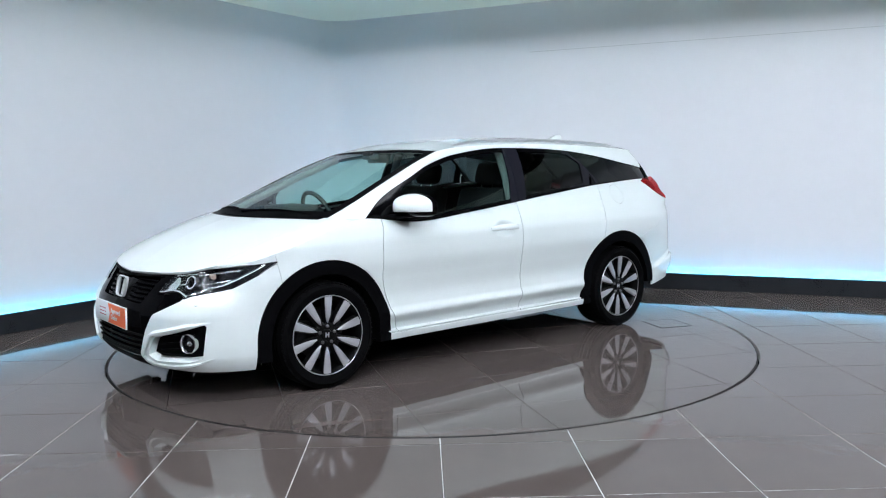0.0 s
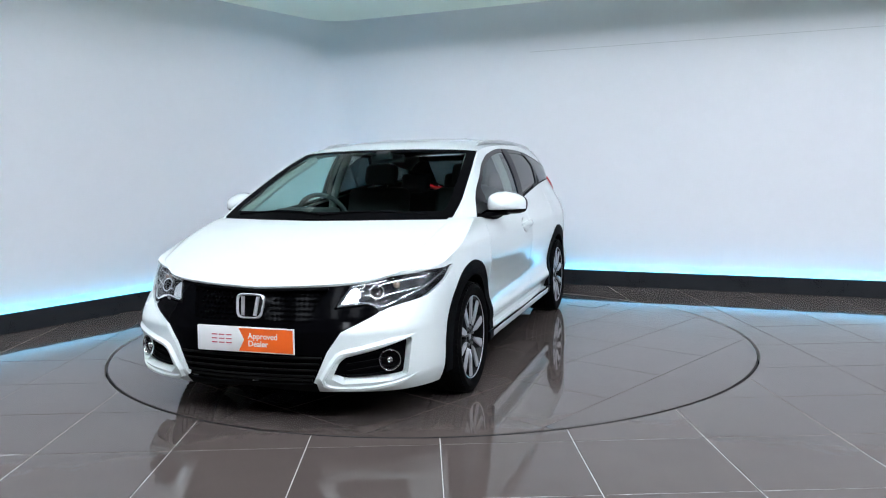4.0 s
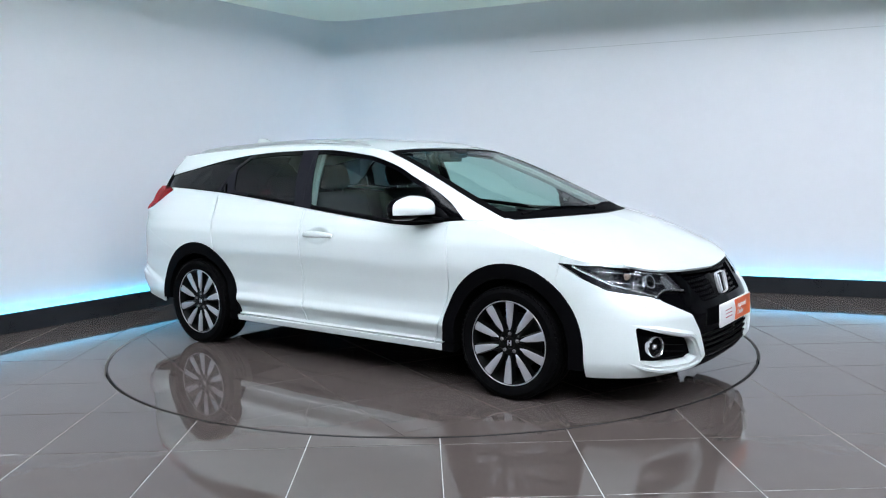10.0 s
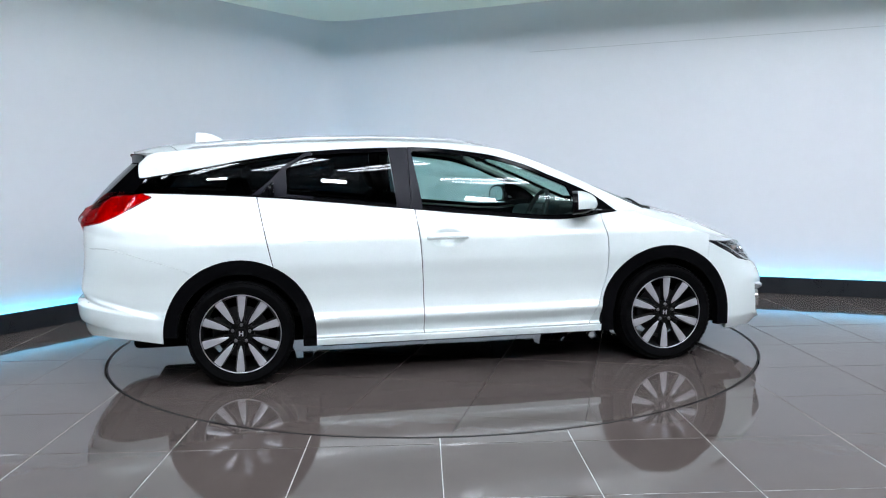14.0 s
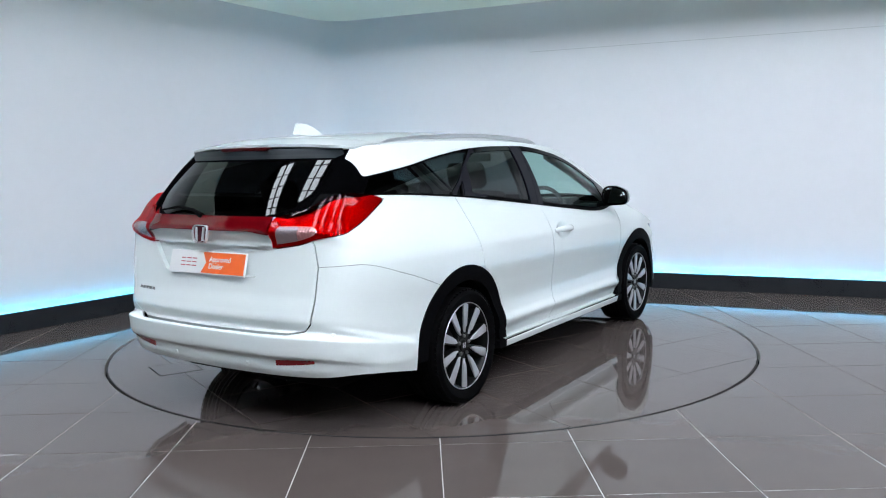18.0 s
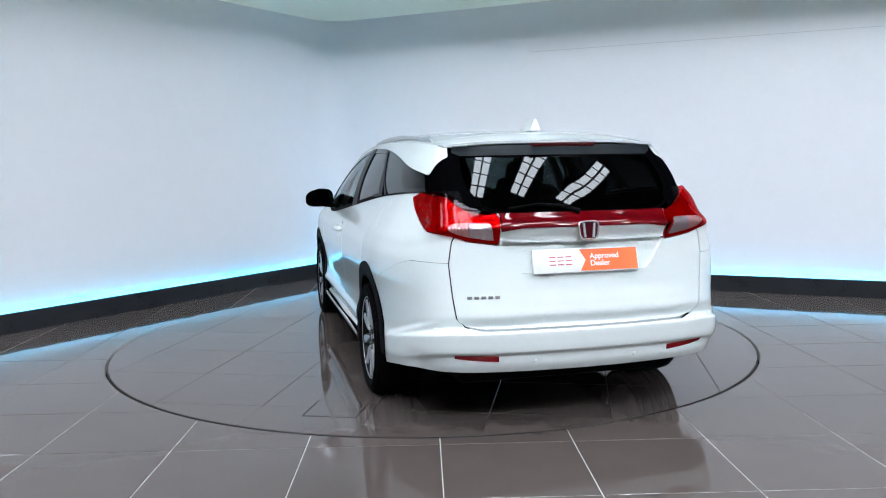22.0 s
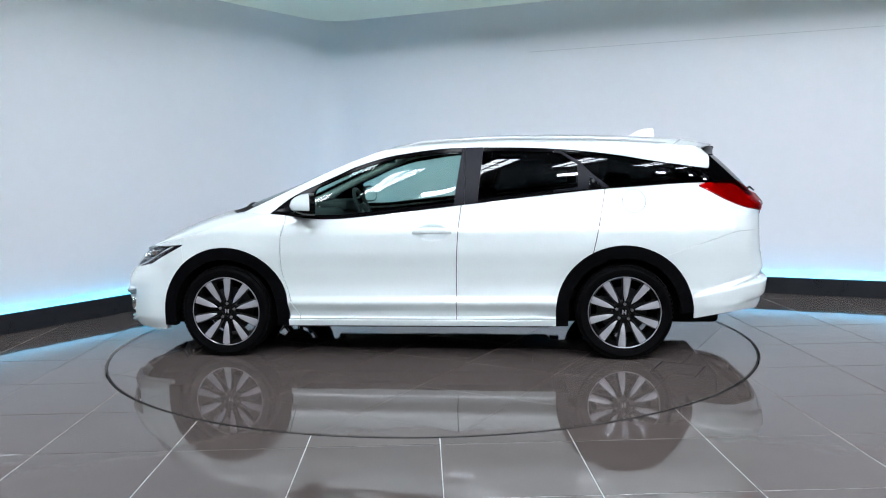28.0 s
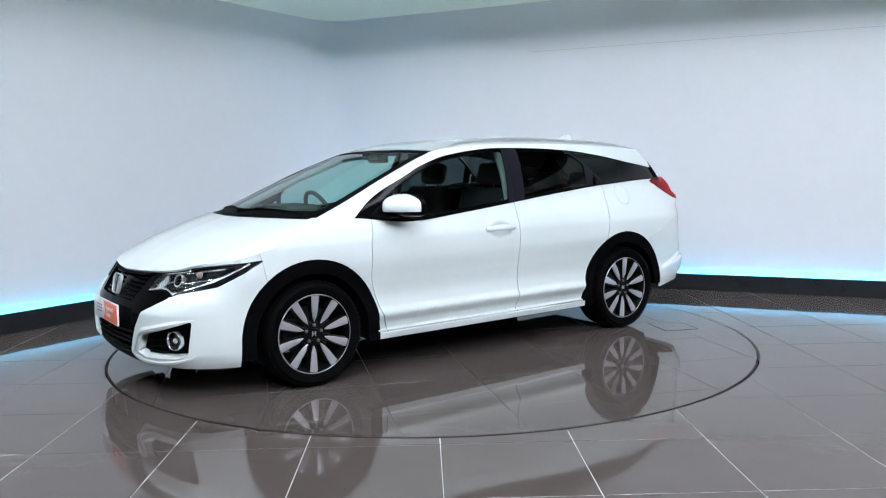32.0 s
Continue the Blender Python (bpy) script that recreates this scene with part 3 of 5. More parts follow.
bottom_z = smooth_table([0, along(y=0.4), along(y=0.75), along(x=1.6), along(x=0.9), along(x=-0.9), along(x=-1.6), along(x=-2.05), along(y=0.5, rear=True), TOTAL],
                        [0.205, 0.180, 0.178, 0.170, 0.212, 0.214, 0.25, 0.305, 0.295, 0.29])
belt_z = smooth_table([0, along(y=0.42), along(y=0.60), along(y=0.72), along(x=1.75), along(x=1.5), along(x=1.25), along(x=1.0), along(x=0.62), along(x=0.15), along(x=-0.28), along(x=-0.75),
                       along(x=-1.2), along(x=-1.78), along(x=-2.05), along(y=0.66, rear=True), along(y=0.52, rear=True), along(y=0.40, rear=True), TOTAL],
                      [0.670, 0.686, 0.698, 0.715, 0.752, 0.815, 0.890, 0.942, 0.905, 0.942, 0.987, 1.037, 1.078, 1.108, 1.112, 1.10, 1.045, 1.022, 1.022])


def outward():
    t = np.gradient(OUT, axis=0)
    n = np.stack([-t[:, 1], t[:, 0]], 1) * -1
    n /= np.linalg.norm(n, axis=1, keepdims=True)
    if n[len(n) // 2, 1] < 0:
        n = -n
    n[0], n[-1] = (1, 0), (-1, 0)
    return n


def ease(t):
    t = np.clip(t, 0, 1)
    return t * t * (3 - 2 * t)


def side_at(x, z):
    """How far the side lies inside the outline: doors with a sill ledge, smooth bumpers past the wheels."""
    w = ease((np.abs(x) - 1.02) / 0.3)
    return side_in(z) * (1 - w) + end_in(z) * w


def lower_sheet(nv=104):
    N = outward()
    wf, wr = np.clip(N[:, 0], 0, 1) ** 1.5, np.clip(-N[:, 0], 0, 1) ** 1.5
    zb, zt = bottom_z(ARC), belt_z(ARC)
    h = np.linspace(0, 1, nv)
    Z = zb[:, None] + (zt - zb)[:, None] * h[None]
    high = np.clip((Z - 0.46) / 0.14, 0, 1)
    wf = wf[:, None] * (1 - high) + np.clip((N[:, :1] - 0.13) * 2.2, 0, 1) * high
    wr = wr[:, None]
    ins = wf * front_in(Z) + wr * rear_in(Z + np.interp(OUT[:, :1], [-2.20, -1.9], [0, 0.06])) + (1 - wf - wr) * side_at(OUT[:, :1], Z)
    # the wings draw in over the front bumper, and the rear bumper's lower corners are cut back
    ins = ins + 0.022 * ease((Z - 0.60) / 0.16) * ease((OUT[:, :1] - 1.30) / 0.35) * (1 - wf)
    ins = ins + 0.040 * ease((0.43 - Z) / 0.13) * ease((-1.96 - OUT[:, :1]) / 0.16) * (1 - wr)
    # a ridge falls from the corner of the rear bumper towards the wheel arch
    ridge = np.interp(OUT[:, :1], [-2.16, -1.72], [0.535, 0.405])
    ins = ins - 0.020 * ease((ridge + 0.014 - Z) / 0.028) * ease((-1.70 - OUT[:, :1]) / 0.10) * (1 - wr) * ease((Z - 0.24) / 0.12)
    P = np.stack([OUT[:, :1] - N[:, :1] * ins, np.maximum(OUT[:, 1:] - N[:, 1:] * ins, 0), Z], 2)
    # the shoulders of the tail lean forward over the lamps
    lean = np.interp(Z, [0.90, 0.96, 1.05, 1.12], [0, 0.012, 0.05, 0.085])
    P[..., 0] += lean * ease((-1.84 - OUT[:, :1]) / 0.36) * ease((OUT[:, 1:] - 0.34) / 0.26)
    P[0, :, 1] = P[-1, :, 1] = 0
    return facing(sheet(P, np.repeat(ARC[:, None], nv, 1)), (0, 1, 0)), P[:, -1], P


LOWER, BELT, LGRID = lower_sheet()
LNORM = LOWER[0][:, 3:6].reshape(LGRID.shape)
# the edge between side and roof, from the foot of the windscreen pillar to the middle of the tail
EDGE = spline([(1.19, 0.748, 0.952), (1.0, 0.744, 1.037), (0.80, 0.719, 1.130), (0.60, 0.691, 1.219), (0.40, 0.658, 1.298), (0.20, 0.634, 1.352), (-0.26, 0.630, 1.380), (-0.85, 0.628, 1.382), (-1.35, 0.61, 1.366),
               (-1.70, 0.585, 1.348), (-1.82, 0.555, 1.342), (-1.90, 0.42, 1.348), (-1.955, 0.2, 1.356), (-1.97, 0.0, 1.36)], 220)
A_FOOT = int(np.argmin(np.abs(BELT[:, 0] - 1.02) + (BELT[:, 1] < 0.5)))


def upper_sheet(nv=34):
    lowl = BELT[A_FOOT:]
    # both lines by the share of their own length, matched at the tail's corner
    def share(line, corner):
        s = np.concatenate([[0], np.cumsum(np.linalg.norm(np.diff(line, axis=0), axis=1))])
        return np.interp(s, [0, s[corner], s[-1]], [0, 0.8, 1])
    cl = int(np.argmin(np.abs(lowl[:, 0] + 2.12) + 0.5 * np.abs(lowl[:, 1] - 0.60)))
    ce = int(np.argmin(np.linalg.norm(EDGE - np.array([-1.84, 0.54, 1.342]), axis=1)))
    sl, se = share(lowl, cl), share(EDGE, ce)
    q = np.linspace(0, 1, 230)
    A = np.stack([np.interp(q, sl, lowl[:, k]) for k in range(3)], 1)
    B = np.stack([np.interp(q, se, EDGE[:, k]) for k in range(3)], 1)
    soft = np.stack([np.convolve(np.pad(A[:, k], 7, mode="edge"), np.ones(15) / 15, mode="valid") for k in range(3)], 1)
    near = (ease((q - 0.66) / 0.08) * ease((0.97 - q) / 0.1))[:, None]
    A = A * (1 - near) + soft * near
    tailward = np.clip((q - 0.77) / 0.06, 0, 1)
    B[:, 0] += 0.055 * tailward
    B[:, 2] -= 0.022 * tailward
    h = np.linspace(0, 1, nv)
    P = A[:, None] * (1 - h)[None, :, None] + B[:, None] * h[None, :, None]
    bulge = 0.028 * np.minimum(1, np.linalg.norm(B - A, axis=1) / 0.3) * (1 - 0.9 * tailward)
    n = np.stack([np.zeros(230), np.ones(230), np.zeros(230)], 1)
    n[q > 0.8] = np.stack([-(q[q > 0.8] - 0.8) / 0.2, 1 - (q[q > 0.8] - 0.8) / 0.2, 0 * q[q > 0.8]], 1)
    P += n[:, None] * (bulge[:, None] * (4 * h * (1 - h))[None])[..., None]
    P[-1, :, 1] = 0
    low = EDGE[ce:] + np.array([0.0, 0.0, -0.013])
    under = np.stack([low, np.stack([np.interp(np.linspace(0.8, 1, len(low)), q, P[:, -1, k]) for k in range(3)], 1)], 1)
    return facing(sheet(P, np.repeat(q[:, None], nv, 1)), (0, 1, 0.5)), facing(sheet(under), (0, 0, -1))


UPPER, UNDER = upper_sheet()
MID = spline([(1.41, 0, 0.956), (1.12, 0, 1.066), (0.93, 0, 1.135), (0.6, 0, 1.265), (0.30, 0, 1.368), (0.08, 0, 1.412), (-0.3, 0, 1.440), (-0.65, 0, 1.448), (-1.0, 0, 1.443), (-1.4, 0, 1.427),
              (-1.75, 0, 1.400), (-1.97, 0, 1.36)], 200)


def roof_sheet(nv=44):
    ce = int(np.argmin(np.linalg.norm(EDGE - np.array([-1.82, 0.555, 1.342]), axis=1)))
    E = EDGE[:ce + 1]
    se = np.concatenate([[0], np.cumsum(np.linalg.norm(np.diff(E, axis=0), axis=1))])
    sm = np.concatenate([[0], np.cumsum(np.linalg.norm(np.diff(MID, axis=0), axis=1))])
    ie, im = int(np.argmin(np.abs(E[:, 0] - 0.27))), int(np.argmin(np.abs(MID[:, 0] - 0.32)))
    q = np.linspace(0, 1, 190)
    qe, qm = np.interp(q, [0, 0.4, 1], [0, se[ie], se[-1]]), np.interp(q, [0, 0.4, 1], [0, sm[im], sm[-1]])
    A = np.stack([np.interp(qe, se, E[:, k]) for k in range(3)], 1)
    B = np.stack([np.interp(qm, sm, MID[:, k]) for k in range(3)], 1)
    w = np.linspace(0, 1, nv)
    n = np.interp(q, [0, 0.3, 0.5, 1], [2.0, 2.2, 3.6, 3.6])
    up = 1 - (1 - w[None]) ** n[:, None]
    P = np.empty((190, nv, 3))
    P[..., 0] = A[:, :1] + (B - A)[:, :1] * (1 - (1 - w[None]) ** 2.0)
    P[..., 1] = A[:, 1:2] * (1 - w[None])
    P[..., 2] = A[:, 2:] + (B - A)[:, 2:] * up
    return facing(sheet(P, np.repeat(q[:, None], nv, 1)), (0, 0, 1)), smooth_table(q[::6], A[::6, 1])


ROOF, ROOF_HALF = roof_sheet()


def hood_sheet(ns=70, nw=50):
    fc = int(np.argmin(np.abs(BELT[:60, 1] - 0.70)))
    F = spline(BELT[fc::-1][::4].tolist() + [BELT[0].tolist()], nw)
    S = spline(BELT[fc:A_FOOT + 1:4].tolist() + [BELT[A_FOOT].tolist()], ns)
    C = spline([tuple(BELT[0]), (1.98, 0, 0.726), (1.85, 0, 0.800), (1.68, 0, 0.874), (1.54, 0, 0.922), (1.41, 0, 0.956)], ns)
    R = spline([tuple(BELT[A_FOOT]), (1.19, 0.748, 0.952), (1.311, 0.50, 0.957), (1.375, 0.30, 0.958), (1.41, 0, 0.956)], nw)
    s, w = np.linspace(0, 1, ns)[:, None, None], np.linspace(0, 1, nw)[None, :, None]
    wb = np.concatenate([np.broadcast_to(1 - (1 - w) ** 1.9, (1, nw, 1)), w, 1 - (1 - w) ** 1.9], 2)
    P = (1 - s) * F[None] + s * R[None] + (1 - wb) * S[:, None] + wb * C[:, None] \
        - ((1 - s) * (1 - wb) * F[0] + (1 - s) * wb * F[-1] + s * (1 - wb) * R[0] + s * wb * R[-1])
    P[:, -1, 1] = 0
    V, F = facing(sheet(P, np.repeat(np.linspace(0, 1, ns)[:, None], nw, 1)), (0, 0, 1))
    steep = V[:, 5] < 0.45
    V[steep, 3:6] = np.array([0.35, 0.25, 0.90]) / np.linalg.norm([0.35, 0.25, 0.90])
    return V, F



HOOD = hood_sheet()


def rear_glass_sheet(nu=40, nv=24):
    """The rear window: upright strips from the light bar to the spoiler."""
    u, h = np.linspace(0, 1, nu)[:, None], np.linspace(0, 1, nv)[None]
    y = u * (0.585 * (1 - h) + 0.525 * h)
    x = (-2.231 * (1 - h) - 1.918 * h) + 0.135 * u**2.5 - 0.018 * (4 * h * (1 - h))
    z = (1.020 * (1 - h) + 1.335 * h) + 0 * u
    return facing(sheet(np.stack([x, y, z], 2)), (-1, 0, 0.5))


RGLASS = rear_glass_sheet()


def arch(cx, r):
    """Distance to a wheel arch: a half circle on upright sides."""
    def f(V):
        dx, dz = V[:, 0] - cx, np.maximum(V[:, 2] - HUB_Z, 0)
        return np.hypot(dx, dz) - r
    return f


def both(name, VF, mat, parents, label="", lip=0.012):
    """The same panel on both sides of the car."""
    a = panel(name, VF, mat, parents[0], label, lip)
    b = panel(name, mirrored(VF), mat, parents[1], label, lip)
    return a, b


def across(name, VF, mat, parent, label="", lip=0.012):
    return panel(name, joined(VF, mirrored(VF)), mat, parent, label, lip)


def side(points, r=0.0):
    return poly(points, r, (0, 2))


def round_end(points, r=0.0):
    """An outline in distance along the body and height."""
    return poly(points, r, (6, 2))


def line(points):
    """Negative in front of a line that runs from below upwards, in x and z."""
    zs, xs = [p[1] for p in points], [p[0] for p in points]
    g = smooth_table(zs, xs)
    return lambda V: g(V[:, 2]) - V[:, 0]


def gap(VF, f, g=0.0026):
    """Cuts along f = 0 and leaves a joint of 2 g."""
    a, rest = cut(VF, lambda V: f(V) + g)
    _, b = cut(rest, lambda V: f(V) - g)
    return a, b


def a_rear(y):
    return along(y=y, rear=True)


def a_front(y):
    return along(y=y)


def spot(sig, z):
    """The place and normal on the lower body at a distance along it and a height."""
    f = float(np.interp(sig, ARC, np.arange(len(ARC))))
    i = min(int(f), len(ARC) - 2)
    t = f - i
    col, nor = LGRID[i] * (1 - t) + LGRID[i + 1] * t, LNORM[i] * (1 - t) + LNORM[i + 1] * t
    p = [float(np.interp(z, col[:, 2], col[:, k])) for k in range(3)]
    n = [float(np.interp(z, col[:, 2], nor[:, k])) for k in range(3)]
    return Vector(p), Vector(n).normalized()


def frame_on(p, n, flip=1):
    """A pose whose z is the normal and whose y points up; flip mirrors the place to the other side."""
    p, n = Vector((p.x, p.y * flip, p.z)), Vector((n.x, n.y * flip, n.z))
    x = Vector((0, 0, 1)).cross(n).normalized()
    y = n.cross(x)
    return Matrix(((x.x, y.x, n.x, p.x), (x.y, y.y, n.y, p.y), (x.z, y.z, n.z, p.z), (0, 0, 0, 1)))


def dlo_top():
    return smooth_table([-1.82, -1.5, -1.23, -0.88, -0.6, -0.26, 0.16, 0.43, 0.55, 0.85, 1.0], [1.20, 1.25, 1.297, 1.338, 1.352, 1.356, 1.315, 1.243, 1.19, 1.05, 0.935])


DLO = dlo_top()
BELT_X = smooth_table(BELT[A_FOOT:, 0][::-1][60::6], BELT[A_FOOT:, 2][::-1][60::6])


def build_car():
    car = tagged(new("car"), "white estate car with black wheel arches on the turntable", "car")
    two = (car, car)
    # ---- lower body: first what is not painted white
    body = LOWER
    for sx in (1, -1):
        _, body = cut(body, arch(sx * HUB_X, 0.350))
        trim, body = gap(body, arch(sx * HUB_X, 0.428), 0.0008)
        _, trim = cut(trim, lambda V: V[:, 2] - np.where(V[:, 0] < -HUB_X, 0.298, 0.208))
        V = trim[0].copy()
        low = ease((0.46 - V[:, 2]) / 0.10)
        out = low * np.clip(V[:, 4], 0, 1) ** 2
        V[:, 1] += out * (side_at(V[:, 0], V[:, 2]) - 0.010)
        V[:, 5] *= 1 - low
        trim = (V, trim[1])
        both("front_arch_trim" if sx > 0 else "rear_arch_trim", moved(trim, 0.006), M_BLACK, two, "matt black plastic wheel arch trim", 0.05)
    lamp_line = [(a_front(0.53), 0.70), (a_front(0.60), 0.712), (a_front(0.72), 0.722), (along(x=1.86), 0.730), (along(x=1.70), 0.736), (along(x=1.585), 0.745), (along(x=1.71), 0.680), (along(x=1.84), 0.618), (along(x=1.93), 0.602),
                 (a_front(0.70), 0.582), (a_front(0.655), 0.564), (a_front(0.625), 0.602), (a_front(0.44), 0.585)]
    lamp, body = gap(body, round_end(lamp_line))
    mask, body = gap(body, round_end([(-0.1, 0.80), (a_front(0.56), 0.80), (a_front(0.60), 0.62), (a_front(0.66), 0.59), (a_front(0.652), 0.560), (a_front(0.482), 0.480), (a_front(0.415), 0.385), (a_front(0.352), 0.245),
                                      (a_front(0.34), 0.225), (-0.1, 0.222)]), 0.001)
    fog, body = cut(body, round_end([(a_front(0.772), 0.440), (a_front(0.62), 0.386), (a_front(0.505), 0.358), (a_front(0.475), 0.336), (a_front(0.436), 0.256), (a_front(0.48), 0.228), (a_front(0.70), 0.240), (a_front(0.755), 0.262)], 0.002))
    lipf, body = cut(body, lambda V: np.maximum(V[:, 2] - 0.232, V[:, 6] - a_front(0.36)))
    tail, body = gap(body, round_end([(a_rear(0.408), 1.0), (a_rear(0.51), 1.15), (along(x=-2.0), 1.16), (along(x=-1.90), 1.122), (along(x=-1.79), 1.090), (along(x=-1.89), 1.042), (along(x=-1.96), 1.008), (along(x=-2.027), 0.977),
                                      (along(x=-2.09), 0.950), (a_rear(0.64), 0.924), (a_rear(0.56), 0.900), (a_rear(0.415), 0.880)]))
    bar, body = gap(body, round_end([(TOTAL + 0.1, 0.957), (a_rear(0.30), 0.958), (a_rear(0.41), 0.944), (a_rear(0.41), 1.2), (TOTAL + 0.1, 1.2)]), 0.001)
    # ---- painted panels
    white = body
    gate, body = gap(body, round_end([(TOTAL + 0.1, 0.496), (a_rear(0.50), 0.498), (a_rear(0.575), 0.510), (a_rear(0.612), 0.545), (a_rear(0.632), 0.65), (a_rear(0.650), 0.80), (a_rear(0.635), 0.9),
                                      (a_rear(0.40), 1.2), (TOTAL + 0.1, 1.2)]), 0.0032)
    seam = smooth_table([along(x=-1.40), along(x=-1.583), along(x=-1.80), along(x=-2.054), a_rear(0.62), TOTAL + 0.1], [0.60, 0.672, 0.745, 0.808, 0.802, 0.80])
    bumper_r, body = gap(body, lambda V: np.maximum(V[:, 2] - seam(V[:, 6]), V[:, 0] + 1.3), 0.0009)
    bumper_f, body = gap(body, lambda V: np.interp(V[:, 2], [0.15, 0.6, 0.78], [1.57, 1.57, 1.60]) - V[:, 0], 0.0012)
    sill, body = gap(body, lambda V: np.maximum(V[:, 2] - 0.256, np.abs(V[:, 0]) - 1.1))
    fender, body = gap(body, line([(0.79, 0.20), (0.802, 0.26), (0.862, 0.40), (0.915, 0.62), (0.912, 0.78), (0.885, 0.90), (0.88, 1.0)]))
    door_f, body = gap(body, line([(-0.234, 0.2), (-0.236, 0.5), (-0.25, 0.8), (-0.27, 1.0)]))
    door_r, quarter = gap(body, line([(-1.05, 0.2), (-1.065, 0.55), (-1.105, 0.69), (-1.15, 0.9), (-1.19, 1.1)]))

    across("front_bumper", bumper_f, M_PAINT, car, "white painted front bumper with black corner intakes", 0.05)
    across("rear_bumper", bumper_r, M_PAINT, car, "white painted rear bumper")
    both("front_fender", fender, M_PAINT, two)
    both("sill", sill, M_PAINT, two)
    cup_at = (-0.085, 0.818)

    def cup_r(V):
        return np.hypot((V[:, 0] - cup_at[0]) / 0.112, (V[:, 2] - cup_at[1]) / 0.060)
    cup, door_f = cut(door_f, lambda V: cup_r(V) - 1)
    fd = both("front_door", door_f, M_PAINT, two)
    cup = (cup[0].copy(), cup[1])
    hollow = np.clip(1 - cup_r(cup[0]) ** 2, 0, 1)
    cup[0][:, 1] -= 0.030 * hollow**2
    cup[0][:, 3] -= 0.120 * hollow * (cup[0][:, 0] - cup_at[0]) / 0.112**2
    cup[0][:, 5] -= 0.120 * hollow * (cup[0][:, 2] - cup_at[1]) / 0.060**2
    both("handle_cup", cup, M_PAINT, fd, "", 0)
    rd = both("rear_door", door_r, M_PAINT, two)
    recess, gate = cut(gate, poly([(-0.1, 0.884), (0.415, 0.892), (0.355, 0.80), (0.315, 0.748), (-0.1, 0.748)], 0.0, (1, 2)))
    tailgate = across("tailgate", gate, M_PAINT, car, "white painted tailgate with a recess for the plate", 0.024)
    across("plate_recess", moved(recess, -0.022), M_PAINT, tailgate, "", 0)
    cap, q_left = gap(quarter, lambda V: np.hypot(V[:, 0] + 1.362, V[:, 2] - 1.0) - 0.072, 0.0011)
    ql = panel("rear_quarter", q_left, M_PAINT, car)
    panel("fuel_flap", cap, M_PAINT, ql)
    panel("rear_quarter", mirrored(quarter), M_PAINT, car)
    across("inner_shell", moved(white, -0.03), M_DARK, car, "dark inside of the body", 0)
    across("front_lip", moved(lipf, 0.004), M_BLACK, car, "black lip under the front bumper")

    # ---- bonnet
    cowl, hood = gap(HOOD, lambda V: np.maximum(0.945 - V[:, 6], V[:, 1] - 0.715), 0.002)
    bonnet, wing = gap(hood, lambda V: V[:, 1] - np.interp(V[:, 0], [0.95, 1.3, 1.7, 1.95, 2.2], [0.735, 0.735, 0.700, 0.66, 0.62]), 0.0008)
    across("bonnet", bonnet, M_PAINT, car, "white painted bonnet")
    both("wing_top", wing, M_PAINT, two)
    cw = across("cowl", moved(cowl, -0.006), M_BLACK, car, "black plastic cowl below the windscreen")
    across("inner_shell", moved(cut(HOOD, lambda V: np.maximum(0.08 - V[:, 6], V[:, 1] - 0.68))[0], -0.03), M_DARK, car, "", 0)
    for sy, base in ((-1, -0.60), (1, 0.0)):
        bm = bmesh.new()
        pts = []
        for k in range(12):
            t = k / 11
            y = base + 0.62 * t
            back = 0.040 + 0.045 * math.sin(math.pi * t)
            pts.append((1.41 - 0.22 * (abs(y) / 0.745) ** 2 - back, y, 0.962 - 0.03 * y * y + 0.37 * back))
        tube(bm, pts, [0.010] + [0.007] * 10 + [0.004], 6)
        part("wiper", bm, M_BLACK, cw)

    # ---- windscreen and roof
    def screen(V):
        return np.maximum(V[:, 6] - 0.392, V[:, 1] - (ROOF_HALF(V[:, 6]) - 0.014))
    ws, roof = gap(ROOF, screen, 0.001)
    pane, frit = cut(ws, lambda V: np.maximum(np.maximum(V[:, 6] - 0.372, V[:, 1] - (ROOF_HALF(V[:, 6]) - 0.076)), 0.034 - V[:, 6]))
    wsp = across("windscreen", moved(pane, -0.003), M_SCREEN, car, "clear laminated windscreen", 0)
    across("windscreen_border", moved(frit, -0.003), M_BLACK, wsp, "black printed border", 0.004)
    spoiler, roof = gap(roof, lambda V: 0.945 - V[:, 6], 0.0015)
    rf = across("roof", roof, M_PAINT, car, "white painted roof and pillars")
    sp = across("spoiler", spoiler, M_PAINT, car, "white roof spoiler over the rear window", 0.013)
    lining = cut(roof, lambda V: 0.40 - V[:, 6])[0]
    across("headlining", moved(lining, -0.035), M_LINER, car, "grey headlining", 0)
    across("spoiler_underside", UNDER, M_SPOIL, sp, "dark grey underside of the spoiler", 0)
    bm = bmesh.new()
    box(bm, (-1.978, -0.165, 1.328), (-1.94, 0.165, 1.346), 0.006)
    part("brake_light", bm, M_BRAKE, sp, "dark red high brake light")

    # ---- side glass
    def dlo(V):
        rear = (0.797 - V[:, 6]) * 4
        return np.minimum(np.minimum(np.maximum(V[:, 2] - DLO(V[:, 0]), V[:, 0] - 0.995), rear), V[:, 0] + 1.85 + (V[:, 2] - 1.22) * 0.15)
    black, rail = gap(UPPER, dlo, 0.001)
    both("roof_side", rail, M_PAINT, two)
    end, black = cut(black, lambda V: 0.80 - V[:, 6])

    def within(V, m=0.026):
        return np.maximum(V[:, 2] - DLO(V[:, 0]) + m, BELT_X(V[:, 0]) + 0.027 - V[:, 2])
